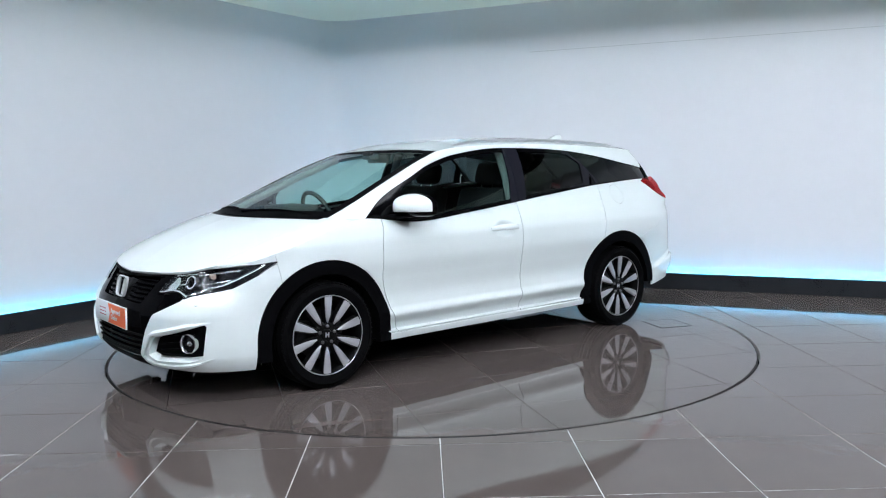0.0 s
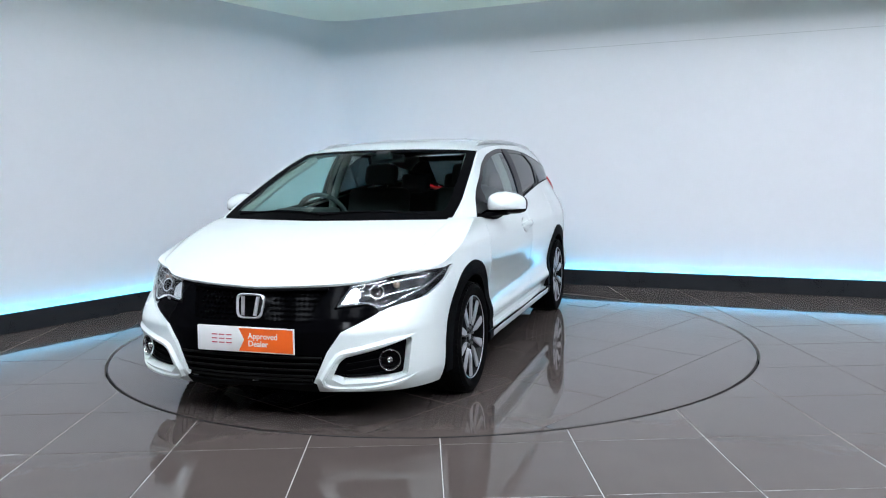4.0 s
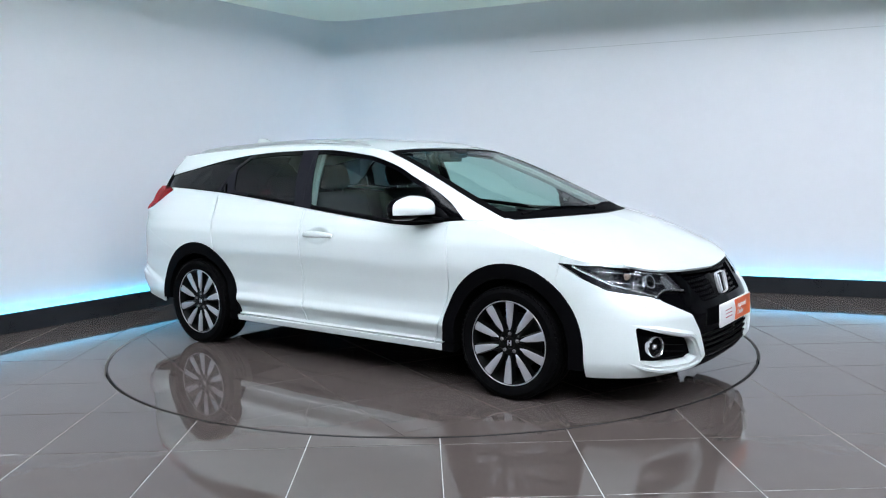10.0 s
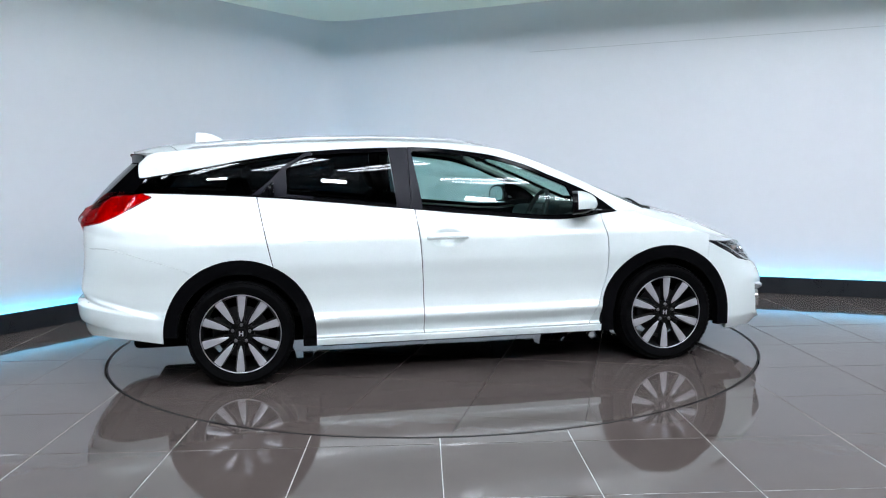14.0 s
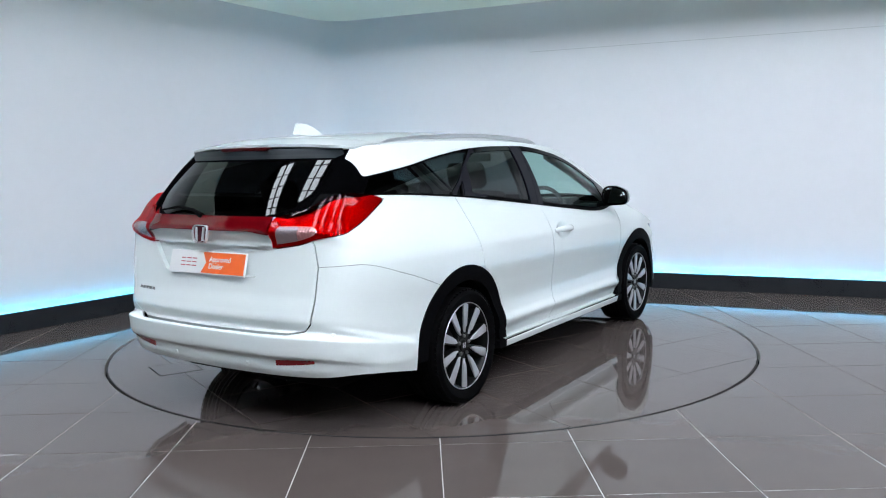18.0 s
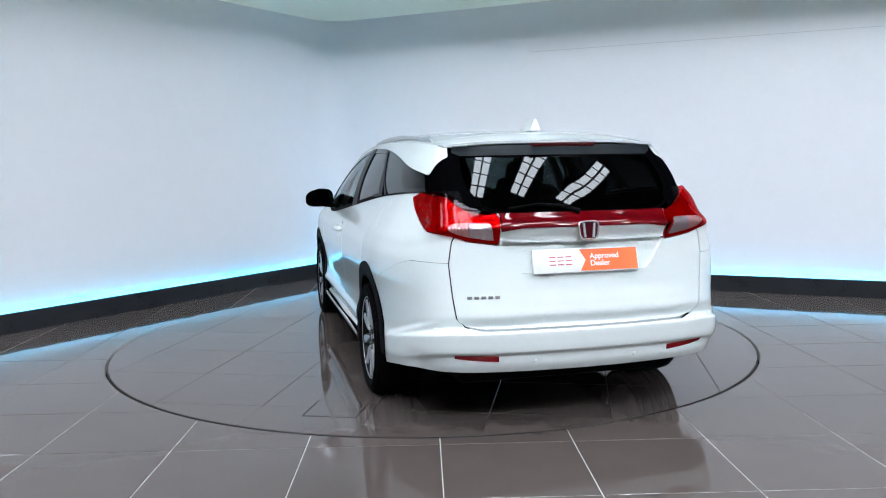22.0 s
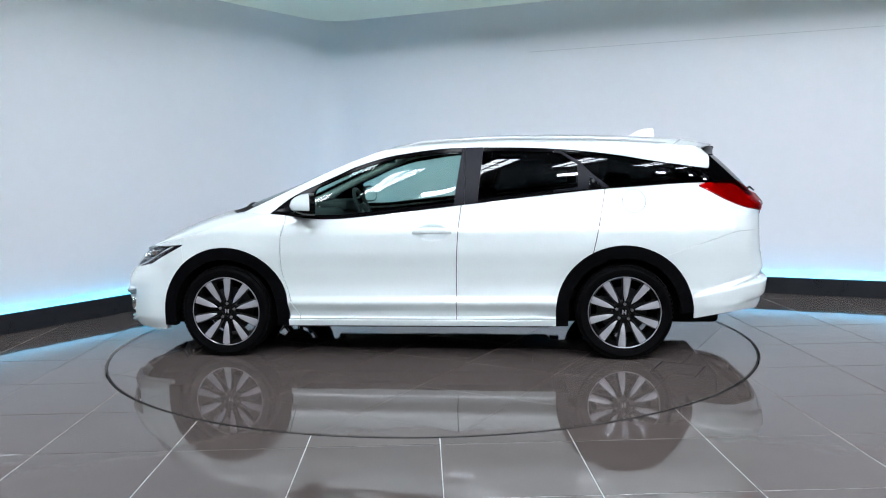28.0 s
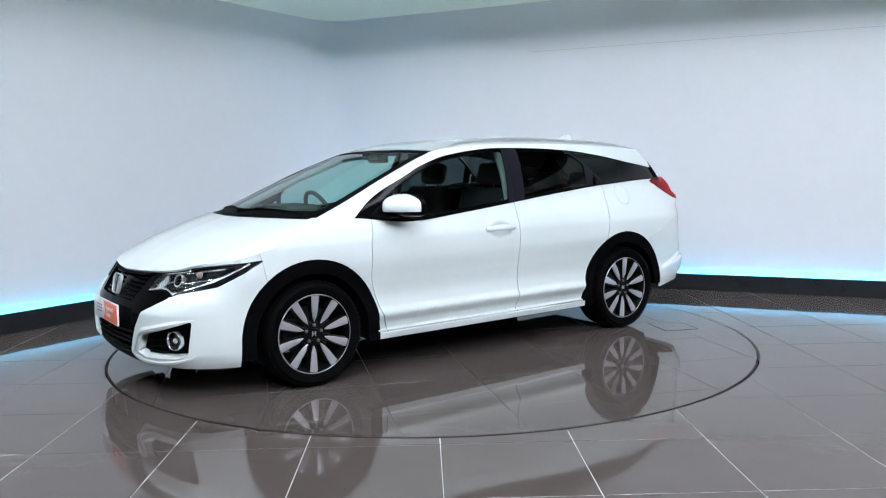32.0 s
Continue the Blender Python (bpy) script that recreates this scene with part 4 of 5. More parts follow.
    g1, black = cut(black, lambda V: np.maximum(np.maximum(within(V), V[:, 0] - 0.735 + (V[:, 2] - 0.95) * 0.35), -0.219 - (V[:, 2] - 1.0) * 0.148 - V[:, 0]))
    g2, black = cut(black, lambda V: np.maximum(np.maximum(within(V), V[:, 0] + 0.375 + (V[:, 2] - 1.01) * 0.10), np.maximum(-1.014 - V[:, 0], V[:, 2] - 1.238 - (V[:, 0] + 1.014) * 0.65)))
    g3, black = cut(black, lambda V: np.maximum(np.maximum(V[:, 2] - DLO(V[:, 0]) + 0.008, BELT_X(V[:, 0]) + 0.008 - V[:, 2]), np.maximum(-1.80 - np.maximum(1.21 - V[:, 2], 0) * 0.75 - V[:, 0], V[:, 0] - np.interp(V[:, 2], [1.083, 1.159, 1.243, 1.333], [-1.232, -1.13, -1.042, -0.905]))))
    both("door_window", moved(g1, -0.004), M_GLASS, fd, "green tinted front side window", 0)
    both("door_window", moved(g2, -0.004), M_PRIVACY, rd, "dark privacy rear side window", 0)
    both("quarter_window", moved(g3, -0.002), M_PRIVACY, two, "dark privacy quarter window", 0)
    post1, black = gap(black, lambda V: np.maximum(V[:, 0] + 0.219 + (V[:, 2] - 1.0) * 0.148, -0.291 - V[:, 0]), 0.0015)
    post2, black = gap(black, lambda V: np.maximum(V[:, 0] + 0.291, -0.375 - (V[:, 2] - 1.01) * 0.10 - V[:, 0]), 0.0015)
    post3, black = gap(black, lambda V: np.maximum(np.maximum(V[:, 0] + 0.86, np.maximum(V[:, 2] - DLO(V[:, 0]) + 0.004, BELT_X(V[:, 0]) + 0.010 - V[:, 2])),
                                                   np.interp(V[:, 2], [1.083, 1.159, 1.243, 1.333], [-1.225, -1.123, -1.035, -0.90]) - V[:, 0]), 0.0015)
    pocket, post3 = gap(post3, side([(-1.165, 1.088), (-1.092, 1.170), (-1.087, 1.074)]), 0.002)
    both("door_post", moved(post1, 0.003), M_PILLAR, fd, "satin black door post")
    both("door_post", moved(post2, 0.003), M_PILLAR, rd, "satin black door post")
    both("handle_trim", moved(post3, 0.003), M_PILLAR, rd, "satin black trim with the hidden door handle")
    both("handle_pocket", moved(pocket, -0.012), M_DARK, rd, "dark pocket of the door handle", 0)
    for sgn, d in ((1, rd[0]), (-1, rd[1])):
        V = UPPER[0]
        bm = bmesh.new()
        hx, hz = -1.112, 1.118
        i = int(np.argmin((V[:, 0] - hx) ** 2 + (V[:, 2] - hz) ** 2))
        m = frame_on(Vector(V[i, :3]), Vector(V[i, 3:6]).normalized(), sgn)
        box(bm, (-0.011, -0.038, -0.006), (0.011, 0.030, 0.006), 0.004, m=m)
        part("door_handle", bm, M_GLOSS, d, "black hidden door handle")
    strip, black = cut(black, lambda V: V[:, 2] - BELT_X(V[:, 0]) - 0.020)
    both("belt_strip", moved(strip, 0.003), M_BLACK, two, "black rubber strip below the side windows")
    tail_post, black = cut(black, lambda V: V[:, 0] + 1.80)
    both("rear_pillar_trim", tail_post, M_TAILPOST, two, "black rear pillar trim", 0.01)
    both("window_trim", black, M_GLOSS, two, "gloss black window surround", 0.01)

    # ---- rear window
    _, edge = cut(end, lambda V: V[:, 1] - 0.47)
    _, glazing = cut(RGLASS, lambda V: V[:, 2] - np.interp(V[:, 1], [0.36, 0.42, 0.50, 0.58], [1.01, 1.026, 1.068, 1.112]))
    pane, rim = cut(glazing, lambda V: np.maximum(np.maximum(V[:, 1] - (0.555 - 0.17 * (V[:, 2] - 1.0)), V[:, 2] - 1.280), np.interp(V[:, 1], [0.0, 0.34, 0.42, 0.50, 0.58], [1.026, 1.026, 1.042, 1.084, 1.128]) - V[:, 2]))
    brow, rim = cut(rim, lambda V: 1.288 - V[:, 2])
    brow[0][:, 0] -= np.interp(brow[0][:, 2], [1.288, 1.31, 1.335], [0.0, 0.024, 0.058])
    across("spoiler_brow", brow, M_SPOIL, sp, "dark grey underside of the spoiler", 0.01)
    across("rear_window", pane, M_REARGLASS, tailgate, "dark privacy rear window", 0)
    across("rear_window_border", joined(moved(edge, -0.004), rim), M_TAILPOST, tailgate, "black border of the rear window", 0.004)
    bm = bmesh.new()
    tube(bm, [(-2.235, 0.03, 1.025), (-2.225, 0.1, 1.05), (-2.21, 0.22, 1.062), (-2.20, 0.36, 1.045)], [0.014, 0.009, 0.007, 0.005], 8)
    wp = part("rear_wiper", bm, M_BLACK, tailgate, "black rear wiper")

    # ---- lamps
    def proud(V):
        """How far the tail lamp stands out over the body's shoulder."""
        return 0.018 * ease((V[:, 2] - 0.99) / 0.08) * ease((-1.80 - V[:, 0]) / 0.16) * ease((V[:, 1] - 0.52) / 0.10)
    both("lamp_housing", moved(tail, -0.045), M_DARK, two, "dark back of the tail lamp", 0)
    for sgn in (1, -1):
        mir = (lambda VF: VF) if sgn > 0 else mirrored
        hl = panel("headlamp", mir(moved(lamp, -0.004)), M_LENS, car, "clear headlamp with a chrome reflector", 0.0)
        rim = np.clip(-round_end(lamp_line)(lamp[0]) / 0.02, 0, 1)
        panel("bucket", mir(moved(lamp, -0.006 - 0.045 * rim)), M_LAMPBOX, hl, "dark headlamp housing", 0.0)
        block, _ = cut(lamp, round_end([(a_front(0.455), 0.606), (a_front(0.475), 0.668), (a_front(0.555), 0.684), (a_front(0.575), 0.650), (a_front(0.55), 0.608)], -0.002))
        panel("reflector", mir(moved(block, -0.026)), M_LAMPCHROME, hl, "bright main reflector", 0.012)
        for f0, f1, z0, z1 in ((0.50, 0.74, 0.682, 0.708), (0.70, 0.80, 0.640, 0.668), (0.70, 0.80, 0.690, 0.712), (0.575, 0.625, 0.640, 0.646)):
            bm = bmesh.new()
            pts = []
            for k in range(8):
                t = k / 7
                p, n = spot(a_front(f0) * (1 - t) + (a_front(f1) if f1 < 0.78 else along(x=1.80)) * t, z0 + (z1 - z0) * t)
                p = p - n * 0.022
                pts.append((p.x, p.y * sgn, p.z))
            tube(bm, pts, 0.0034, 6)
            part("reflector_fin", bm, M_LAMPCHROME, hl)
        for (sy, sz, r, mat, nm) in ((0.662, 0.660, 0.038, M_LAMPCHROME, "projector_ring"), (0.662, 0.660, 0.029, M_GLOSS, "projector"), (0.775, 0.690, 0.018, M_AMBER, "indicator")):
            p, n = spot(a_front(sy) if sy < 0.78 else along(x=1.80), sz)
            bm = bmesh.new()
            prof = [(0.0005, 0.03), (r * 0.5, 0.026), (r * 0.85, 0.014), (r, 0.0)] if nm in ("projector", "indicator") else [(r * 0.72, 0.01), (r * 0.8, 0.022), (r * 0.95, 0.022), (r, 0.0)]
            lathe(bm, prof, 28, "Z")
            bmesh.ops.transform(bm, matrix=frame_on(p - n * 0.038, (n + Vector((0.8, 0, 0))).normalized(), sgn), verts=bm.verts)
            part(nm, bm, mat, hl)
        bm = bmesh.new()
        pts = []
        for k in range(14):
            t = k / 13
            sg = a_front(0.46) * (1 - t) + along(x=1.66) * t
            p, n = spot(sg, np.interp(t, [0, 0.2, 0.3, 0.4, 0.7, 1], [0.596, 0.614, 0.585, 0.598, 0.648, 0.735]))
            p = p - n * 0.014
            pts.append((p.x, p.y * sgn, p.z))
        tube(bm, pts, 0.0062, 6)
        part("light_guide", bm, M_CHROME, hl, "chrome strip along the lamp's lower edge")
        # tail lamp
        red, clear = cut(tail, lambda V: -round_end([(a_rear(0.455), 0.982), (a_rear(0.56), 0.984), (a_rear(0.625), 0.980), (a_rear(0.648), 0.964), (a_rear(0.635), 0.948), (a_rear(0.61), 0.936), (a_rear(0.56), 0.921), (a_rear(0.440), 0.900)])(V))
        tl = panel("tail_lamp", mir(moved(red, 0.004 + proud(red[0]))), M_RED, car, "red tail lamp with a clear lower lens", 0.0)
        edge = np.clip(-round_end([(a_rear(0.408), 1.0), (a_rear(0.51), 1.15), (along(x=-2.0), 1.16), (along(x=-1.90), 1.122), (along(x=-1.79), 1.090), (along(x=-1.96), 1.008), (along(x=-2.09), 0.950),
                                   (a_rear(0.64), 0.93), (a_rear(0.56), 0.905), (a_rear(0.415), 0.884)])(red[0]) / 0.03, 0, 1)
        panel("lamp_bowl", mir(moved(red, 0.002 - 0.03 * edge + proud(red[0]))), M_LAMPRED, tl, "faceted red reflector", 0.034)
        pale, ribbed = gap(clear, lambda V: a_rear(0.553) - V[:, 6], 0.001)
        panel("clear_lens", mir(moved(pale, 0.001)), M_CLEAR, tl, "clear reversing lens with a pink tint", 0.015)
        panel("indicator_lens", mir(moved(ribbed, 0.001)), M_RIBBED, tl, "pink ribbed indicator lens", 0.015)
        # fog lamp
        panel("fog_recess", mir(moved(fog, -0.045)), M_BLACK, car, "black slatted corner intake", 0)
        way = [(0.785, 0.447), (0.66, 0.407), (0.56, 0.382), (0.490, 0.366), (0.462, 0.342), (0.408, 0.258), (0.396, 0.240), (0.44, 0.216), (0.56, 0.212), (0.66, 0.222), (0.745, 0.240), (0.79, 0.262)]
        sweep_on("bumper_ledge", [(a_front(y), z) for y, z in way], (a_front(0.6), 0.33), [(-0.002, -0.040), (0.0, 0.012), (0.013, 0.015), (0.022, 0.003), (0.034, -0.004)], sgn, M_PAINT, car)
        for zz in (0.245, 0.28, 0.315, 0.35):
            bm = bmesh.new()
            pts = []
            for k in range(8):
                p, n = spot(a_front(0.50 + 0.2 * k / 7), zz + 0.03 * k / 7)
                p = p - n * 0.036
                pts.append((p.x, p.y * sgn, p.z))
            tube(bm, pts, 0.006, 6)
            part("intake_slat", bm, M_BLACK, car)
        p, n = spot(a_front(0.695), 0.335)
        m = frame_on(p - n * 0.030, (n + Vector((0.6, 0, 0))).normalized(), sgn)
        bm = bmesh.new()
        lathe(bm, [(0.046, 0.0), (0.0475, 0.016), (0.050, 0.019), (0.0525, 0.012), (0.052, -0.01)], 32, "Z")
        bmesh.ops.transform(bm, matrix=m, verts=bm.verts)
        fg = part("fog_lamp", bm, M_CHROME, car, "round fog lamp with chrome ring")
        bm = bmesh.new()
        lathe(bm, [(0.0005, 0.004), (0.03, 0.0), (0.044, -0.004)], 28, "Z")
        bmesh.ops.transform(bm, matrix=m, verts=bm.verts)
        part("fog_lens", bm, M_GLOSS, fg)
        bm = bmesh.new()
        lathe(bm, [(0.0005, 0.016), (0.008, 0.013), (0.014, 0.005), (0.016, 0.0)], 20, "Z")
        bmesh.ops.transform(bm, matrix=m, verts=bm.verts)
        part("fog_bulb", bm, M_LAMPCHROME, fg)
        # reflectors and parking sensors
        bm = bmesh.new()
        pts = [spot(a_rear(y), z) for y, z in ((0.625, 0.378), (0.56, 0.372), (0.49, 0.366), (0.425, 0.361))]
        for p, n in pts:
            p.y *= sgn
            n.y *= sgn
        prev = None
        for p, n in pts:
            up = Vector((0, 0, 1)) - n * n.z
            ring = [bm.verts.new(p + up * a + n * b) for a, b in ((-0.013, -0.01), (-0.013, 0.004), (0.013, 0.004), (0.013, -0.01))]
            if prev:
                for i in range(4):
                    bm.faces.new((prev[i], ring[i], ring[(i + 1) % 4], prev[(i + 1) % 4]))
            else:
                bm.faces.new(ring)
            prev = ring
        bm.faces.new(prev)
        part("rear_reflector", bm, M_REFLEX, car, "red reflector in the rear bumper")
        for sg, z in ((a_front(0.735), 0.542), (a_rear(0.705), 0.50), (a_rear(0.25), 0.34)):
            p, n = spot(sg, z)
            bm = bmesh.new()
            lathe(bm, [(0.0005, 0.004), (0.009, 0.004), (0.011, 0.0), (0.0125, 0.0005), (0.013, -0.004)], 20, "Z")
            bmesh.ops.transform(bm, matrix=frame_on(p, n, sgn), verts=bm.verts)
            part("parking_sensor", bm, M_PAINT, car)
    lb = across("light_bar", moved(bar, 0.006), M_REDDARK, tailgate, "red light bar across the tailgate", 0.02)

    # ---- nose
    mesh_zone, mask = cut(mask, lambda V: np.maximum(np.maximum(0.525 - V[:, 2], V[:, 1] - np.interp(V[:, 2], [0.52, 0.66], [0.31, 0.37])), V[:, 2] - 0.668))
    intake, mask = cut(mask, lambda V: np.maximum(np.maximum(0.245 - V[:, 2], V[:, 2] - 0.365), V[:, 1] - 0.33))
    face = across("grille", moved(mask, -0.018), M_MASK, car, "gloss black grille mask", 0.03)
    across("grille_back", moved(joined(mesh_zone, intake), -0.045), M_MASK, face, "", 0)
    cell = bmesh.new()
    box(cell, (-0.008, -0.006, -0.004), (0.008, 0.006, 0.006))
    cell_mesh = bpy.data.meshes.new("grille_cell")
    cell.to_mesh(cell_mesh)
    cell.free()
    cell_mesh.materials.append(M_MASK)
    for k, z in enumerate((0.655, 0.632, 0.609, 0.586, 0.563, 0.540)):
        reach = np.interp(z, [0.53, 0.66], [0.30, 0.36])
        for j in range(26):
            y = -reach + 2 * reach * (j + 0.5 + 0.5 * (k % 2)) / 26
            if abs(y) < 0.09 or abs(y) > reach:
                continue
            p, nn = spot(a_front(abs(y)), z)
            ob = new("grille_cell", cell_mesh)
            ob.parent = face
            ob.matrix_basis = frame_on(p - nn * 0.036, nn, 1 if y > 0 else -1) @ Matrix.Rotation(radians(45), 4, "Z")
    for z, rr in ((0.685, 0.008), (0.352, 0.007), (0.322, 0.006), (0.292, 0.006), (0.262, 0.006), (0.236, 0.009)):
        bm = bmesh.new()
        reach = np.interp(z, [0.22, 0.36, 0.6, 0.7], [0.33, 0.39, 0.40, 0.40])
        pts = []
        for k in range(21):
            y = -reach + 2 * reach * k / 20
            p, n = spot(a_front(abs(y)), z if z < 0.6 else min(0.70, float(belt_z(a_front(abs(y))))) - 0.012)
            p = p - n * 0.012
            pts.append((p.x, math.copysign(p.y, y), p.z))
        tube(bm, pts, rr, 6)
        part("grille_bar", bm, M_BLACK if z > 0.6 else M_DARK, face)
    badge(face, frame_on(Vector((2.135, 0, 0.583)), Vector((0.97, 0, 0.24)).normalized()), 0.148, 0.122, M_BADGE)
    badge(tailgate, frame_on(Vector((-2.272, 0, 0.940)), Vector((-0.98, 0, 0.1)).normalized()), 0.098, 0.086, M_BADGE, M_FIELD)
    plate(face, frame_on(Vector((2.215, 0.0125, 0.436)), Vector((1, 0, 0.03)).normalized()), 0.525, 0.122)
    plate(tailgate, frame_on(Vector((-2.243, 0, 0.800)), Vector((-0.95, 0, 0.26)).normalized()), 0.525, 0.112)
    for k in range(5):
        p, n = spot(a_rear(0.555 - 0.032 * k), 0.645)
        bm = bmesh.new()
        box(bm, (-0.011, -0.007, -0.004), (0.011, 0.007, 0.003), 0.001, m=frame_on(p, n))
        part("model_mark", bm, M_STEEL, tailgate)

    # ---- handles, mirrors, rails, antenna
    for sgn, d in ((1, fd[0]), (-1, fd[1])):
        p, n = spot(along(x=-0.085), 0.822)
        m = frame_on(p, n, sgn)
        bm = bmesh.new()
        k = -1 if sgn > 0 else 1
        n_seg = 14
        prev = None
        for i in range(n_seg + 1):
            t = i / n_seg
            xx = -0.125 + 0.25 * t
            off = 0.036 * math.sin(math.pi * t) ** 0.5
            hh = 0.021 * (0.55 + 0.45 * math.sin(math.pi * t) ** 0.5)
            ring = [bm.verts.new(m @ Vector((xx, hh * math.cos(a), off + 0.010 * math.sin(a)))) for a in [2 * math.pi * q / 10 for q in range(10)]]
            if prev:
                for q in range(10):
                    bm.faces.new((prev[q], ring[q], ring[(q + 1) % 10], prev[(q + 1) % 10]))
            else:
                bm.faces.new(ring)
            prev = ring
        bm.faces.new(prev)
        part("door_handle", bm, M_PAINT, d)
        mirror_on(d, sgn)
        rail_on(rf, sgn)
    bm = bmesh.new()
    prof = [(-1.592, 0.0), (-1.591, 0.060), (-1.565, 0.061), (-1.52, 0.058), (-1.48, 0.045), (-1.45, 0.030), (-1.42, 0.012), (-1.39, 0.0)]
    ring = []
    for x, h in prof:
        w = 0.006 + (0.061 - h) * 0.3
        ring.append([bm.verts.new((x, y, 1.420 + (0 if not s else h))) for y, s in ((-0.03, 0), (-w, 1), (w, 1), (0.03, 0))])
    for A, B in zip(ring, ring[1:]):
        for q in range(3):
            bm.faces.new((A[q], B[q], B[q + 1], A[q + 1]))
    bmesh.ops.remove_doubles(bm, verts=bm.verts, dist=0.0005)
    part("antenna", bm, M_PAINT, rf, "white fin antenna")
    build_underbody(car)
    build_cabin(car)
    build_wheels(car)
    return car


def sweep_on(name, way, middle, section, sgn, mat, parent, label=""):
    """A moulding that follows a line on the lower body; section: pairs of reach away from the middle and height over the surface."""
    pts = spline(way, 40)
    rings = []
    bm = bmesh.new()
    for i, (sg, z) in enumerate(pts):
        p, n = spot(sg, z)
        a, b = pts[max(i - 1, 0)], pts[min(i + 1, len(pts) - 1)]
        t = b - a
        w = np.array([-t[1], t[0]]) / max(np.linalg.norm(t), 1e-9)
        if w @ (np.array([sg, z]) - np.array(middle)) < 0:
            w = -w
        across_ = Vector((0, 0, 1)).cross(n).normalized()
        up = n.cross(across_)
        way3 = -across_ * w[0] if (Vector((0, 1, 0)).dot(across_) < 0) else across_ * w[0]
        way3 = way3 + up * w[1]
        fade = min(1.0, i / 5, (len(pts) - 1 - i) / 5)
        rings.append([bm.verts.new([c * k for c, k in zip(p + way3 * r * (0.3 + 0.7 * fade) + n * h * (fade if h > 0 else 1), (1, sgn, 1))]) for r, h in section])
    k = len(section)
    for A, B in zip(rings, rings[1:]):
        for j in range(k):
            bm.faces.new((A[j], A[(j + 1) % k], B[(j + 1) % k], B[j]))
    bm.faces.new(rings[0])
    bm.faces.new(rings[-1])
    return part(name, bm, mat, parent, label, angle=24)


def badge(parent, m, w, h, mat, back=None):
    """A plain chrome emblem: a rounded frame with two upright bars."""
    def ring(a, b, z, n=32):
        out = []
        for i in range(n):
            t = 2 * math.pi * i / n
            c, s = math.cos(t), math.sin(t)
            x, y = math.copysign(abs(c) ** 0.45, c), math.copysign(abs(s) ** 0.45, s)
            out.append(m @ Vector((x * a * (1 + 0.10 * y), y * b, z)))
        return out
    bm = bmesh.new()
    loops = [[bm.verts.new(p) for p in ring(a, b, z)] for a, b, z in ((w / 2, h / 2, -0.006), (w / 2, h / 2, 0.006), (w / 2 - 0.03 * w, h / 2 - 0.03 * w, 0.010), (w / 2 - 0.06 * w, h / 2 - 0.06 * w, 0.004), (w / 2 - 0.06 * w, h / 2 - 0.06 * w, -0.004))]
    for A, B in zip(loops, loops[1:]):
        for i in range(32):
            bm.faces.new((A[i], A[(i + 1) % 32], B[(i + 1) % 32], B[i]))
    em = part("emblem", bm, mat, parent, "plain chrome emblem frame")
    for s in (-1, 1):
        bm = bmesh.new()
        t = 0.0 if back is None else 0.008
        a = [(s * (0.17 - t) * w, -0.38 * h), (s * (0.27 - 2 * t) * w, -0.38 * h), (s * (0.33 - 2.4 * t) * w, 0.38 * h), (s * (0.23 - t) * w, 0.38 * h)]
        lo = [bm.verts.new(m @ Vector((x, y, 0))) for x, y in a]
        hi = [bm.verts.new(m @ Vector((x, y, 0.009))) for x, y in a]
        for i in range(4):
            bm.faces.new((lo[i], lo[(i + 1) % 4], hi[(i + 1) % 4], hi[i]))
        bm.faces.new(hi)
        part("emblem_bar", bm, mat, em)
    if back:
        bm = bmesh.new()
        bm.faces.new([bm.verts.new(p) for p in ring(w / 2 - 0.006, h / 2 - 0.006, 0.001)])
        part("emblem_field", bm, back, em)


def words(name, text, size, m, mat, parent):
    cu = bpy.data.curves.new(name, "FONT")
    cu.body, cu.size, cu.extrude = text, size, 0.0004
    cu.offset = 0.0006
    tmp = bpy.data.objects.new(name, cu)
    scene.collection.objects.link(tmp)
    bpy.context.view_layer.update()
    me = bpy.data.meshes.new_from_object(tmp.evaluated_get(bpy.context.evaluated_depsgraph_get()))
    bpy.data.objects.remove(tmp)
    bpy.data.curves.remove(cu)
    me.transform(m)
    return link_part(name, me, mat, parent)


def plate(parent, m, w, h):
    """The dealer's plate: white with a plain mark, orange with two words."""
    bm = bmesh.new()
    box(bm, (-w / 2, -h / 2, -0.010), (w / 2, h / 2, 0.0), 0.004, m=m)
    pl = part("dealer_plate", bm, M_PLATE, parent, "white and orange plastic dealer plate")
    bm = bmesh.new()
    e = 0.006
    out = [(-0.06 * w, -h / 2 + e), (w / 2 - e, -h / 2 + e), (w / 2 - e, h / 2 - e), (-0.06 * w, h / 2 - e), (-0.005 * w, 0.0)]
    slab(bm, out, -0.001, 0.0012)
    bmesh.ops.transform(bm, matrix=m, verts=bm.verts)
    part("orange_field", bm, M_ORANGE, pl, "orange field with a notched edge")
    # the maker's mark as plain bars
    bm = bmesh.new()
    for k in range(3):
        x = -0.315 * w + 0.075 * w * k
        for lo, hi in ((-0.18, -0.135), (-0.02, 0.02), (0.135, 0.18)):
            box(bm, (x - 0.029 * w, lo * h, 0.0), (x + 0.029 * w, hi * h, 0.0012), m=m)
    part("plate_mark", bm, M_PINK, pl)
    words("lettering", "Approved", 0.036 * h / 0.112, m @ Matrix.Translation((0.035 * w, 0.05 * h, 0.0018)), M_PLATE, pl)
    words("lettering", "Dealer", 0.036 * h / 0.112, m @ Matrix.Translation((0.035 * w, -0.25 * h, 0.0018)), M_PLATE, pl)


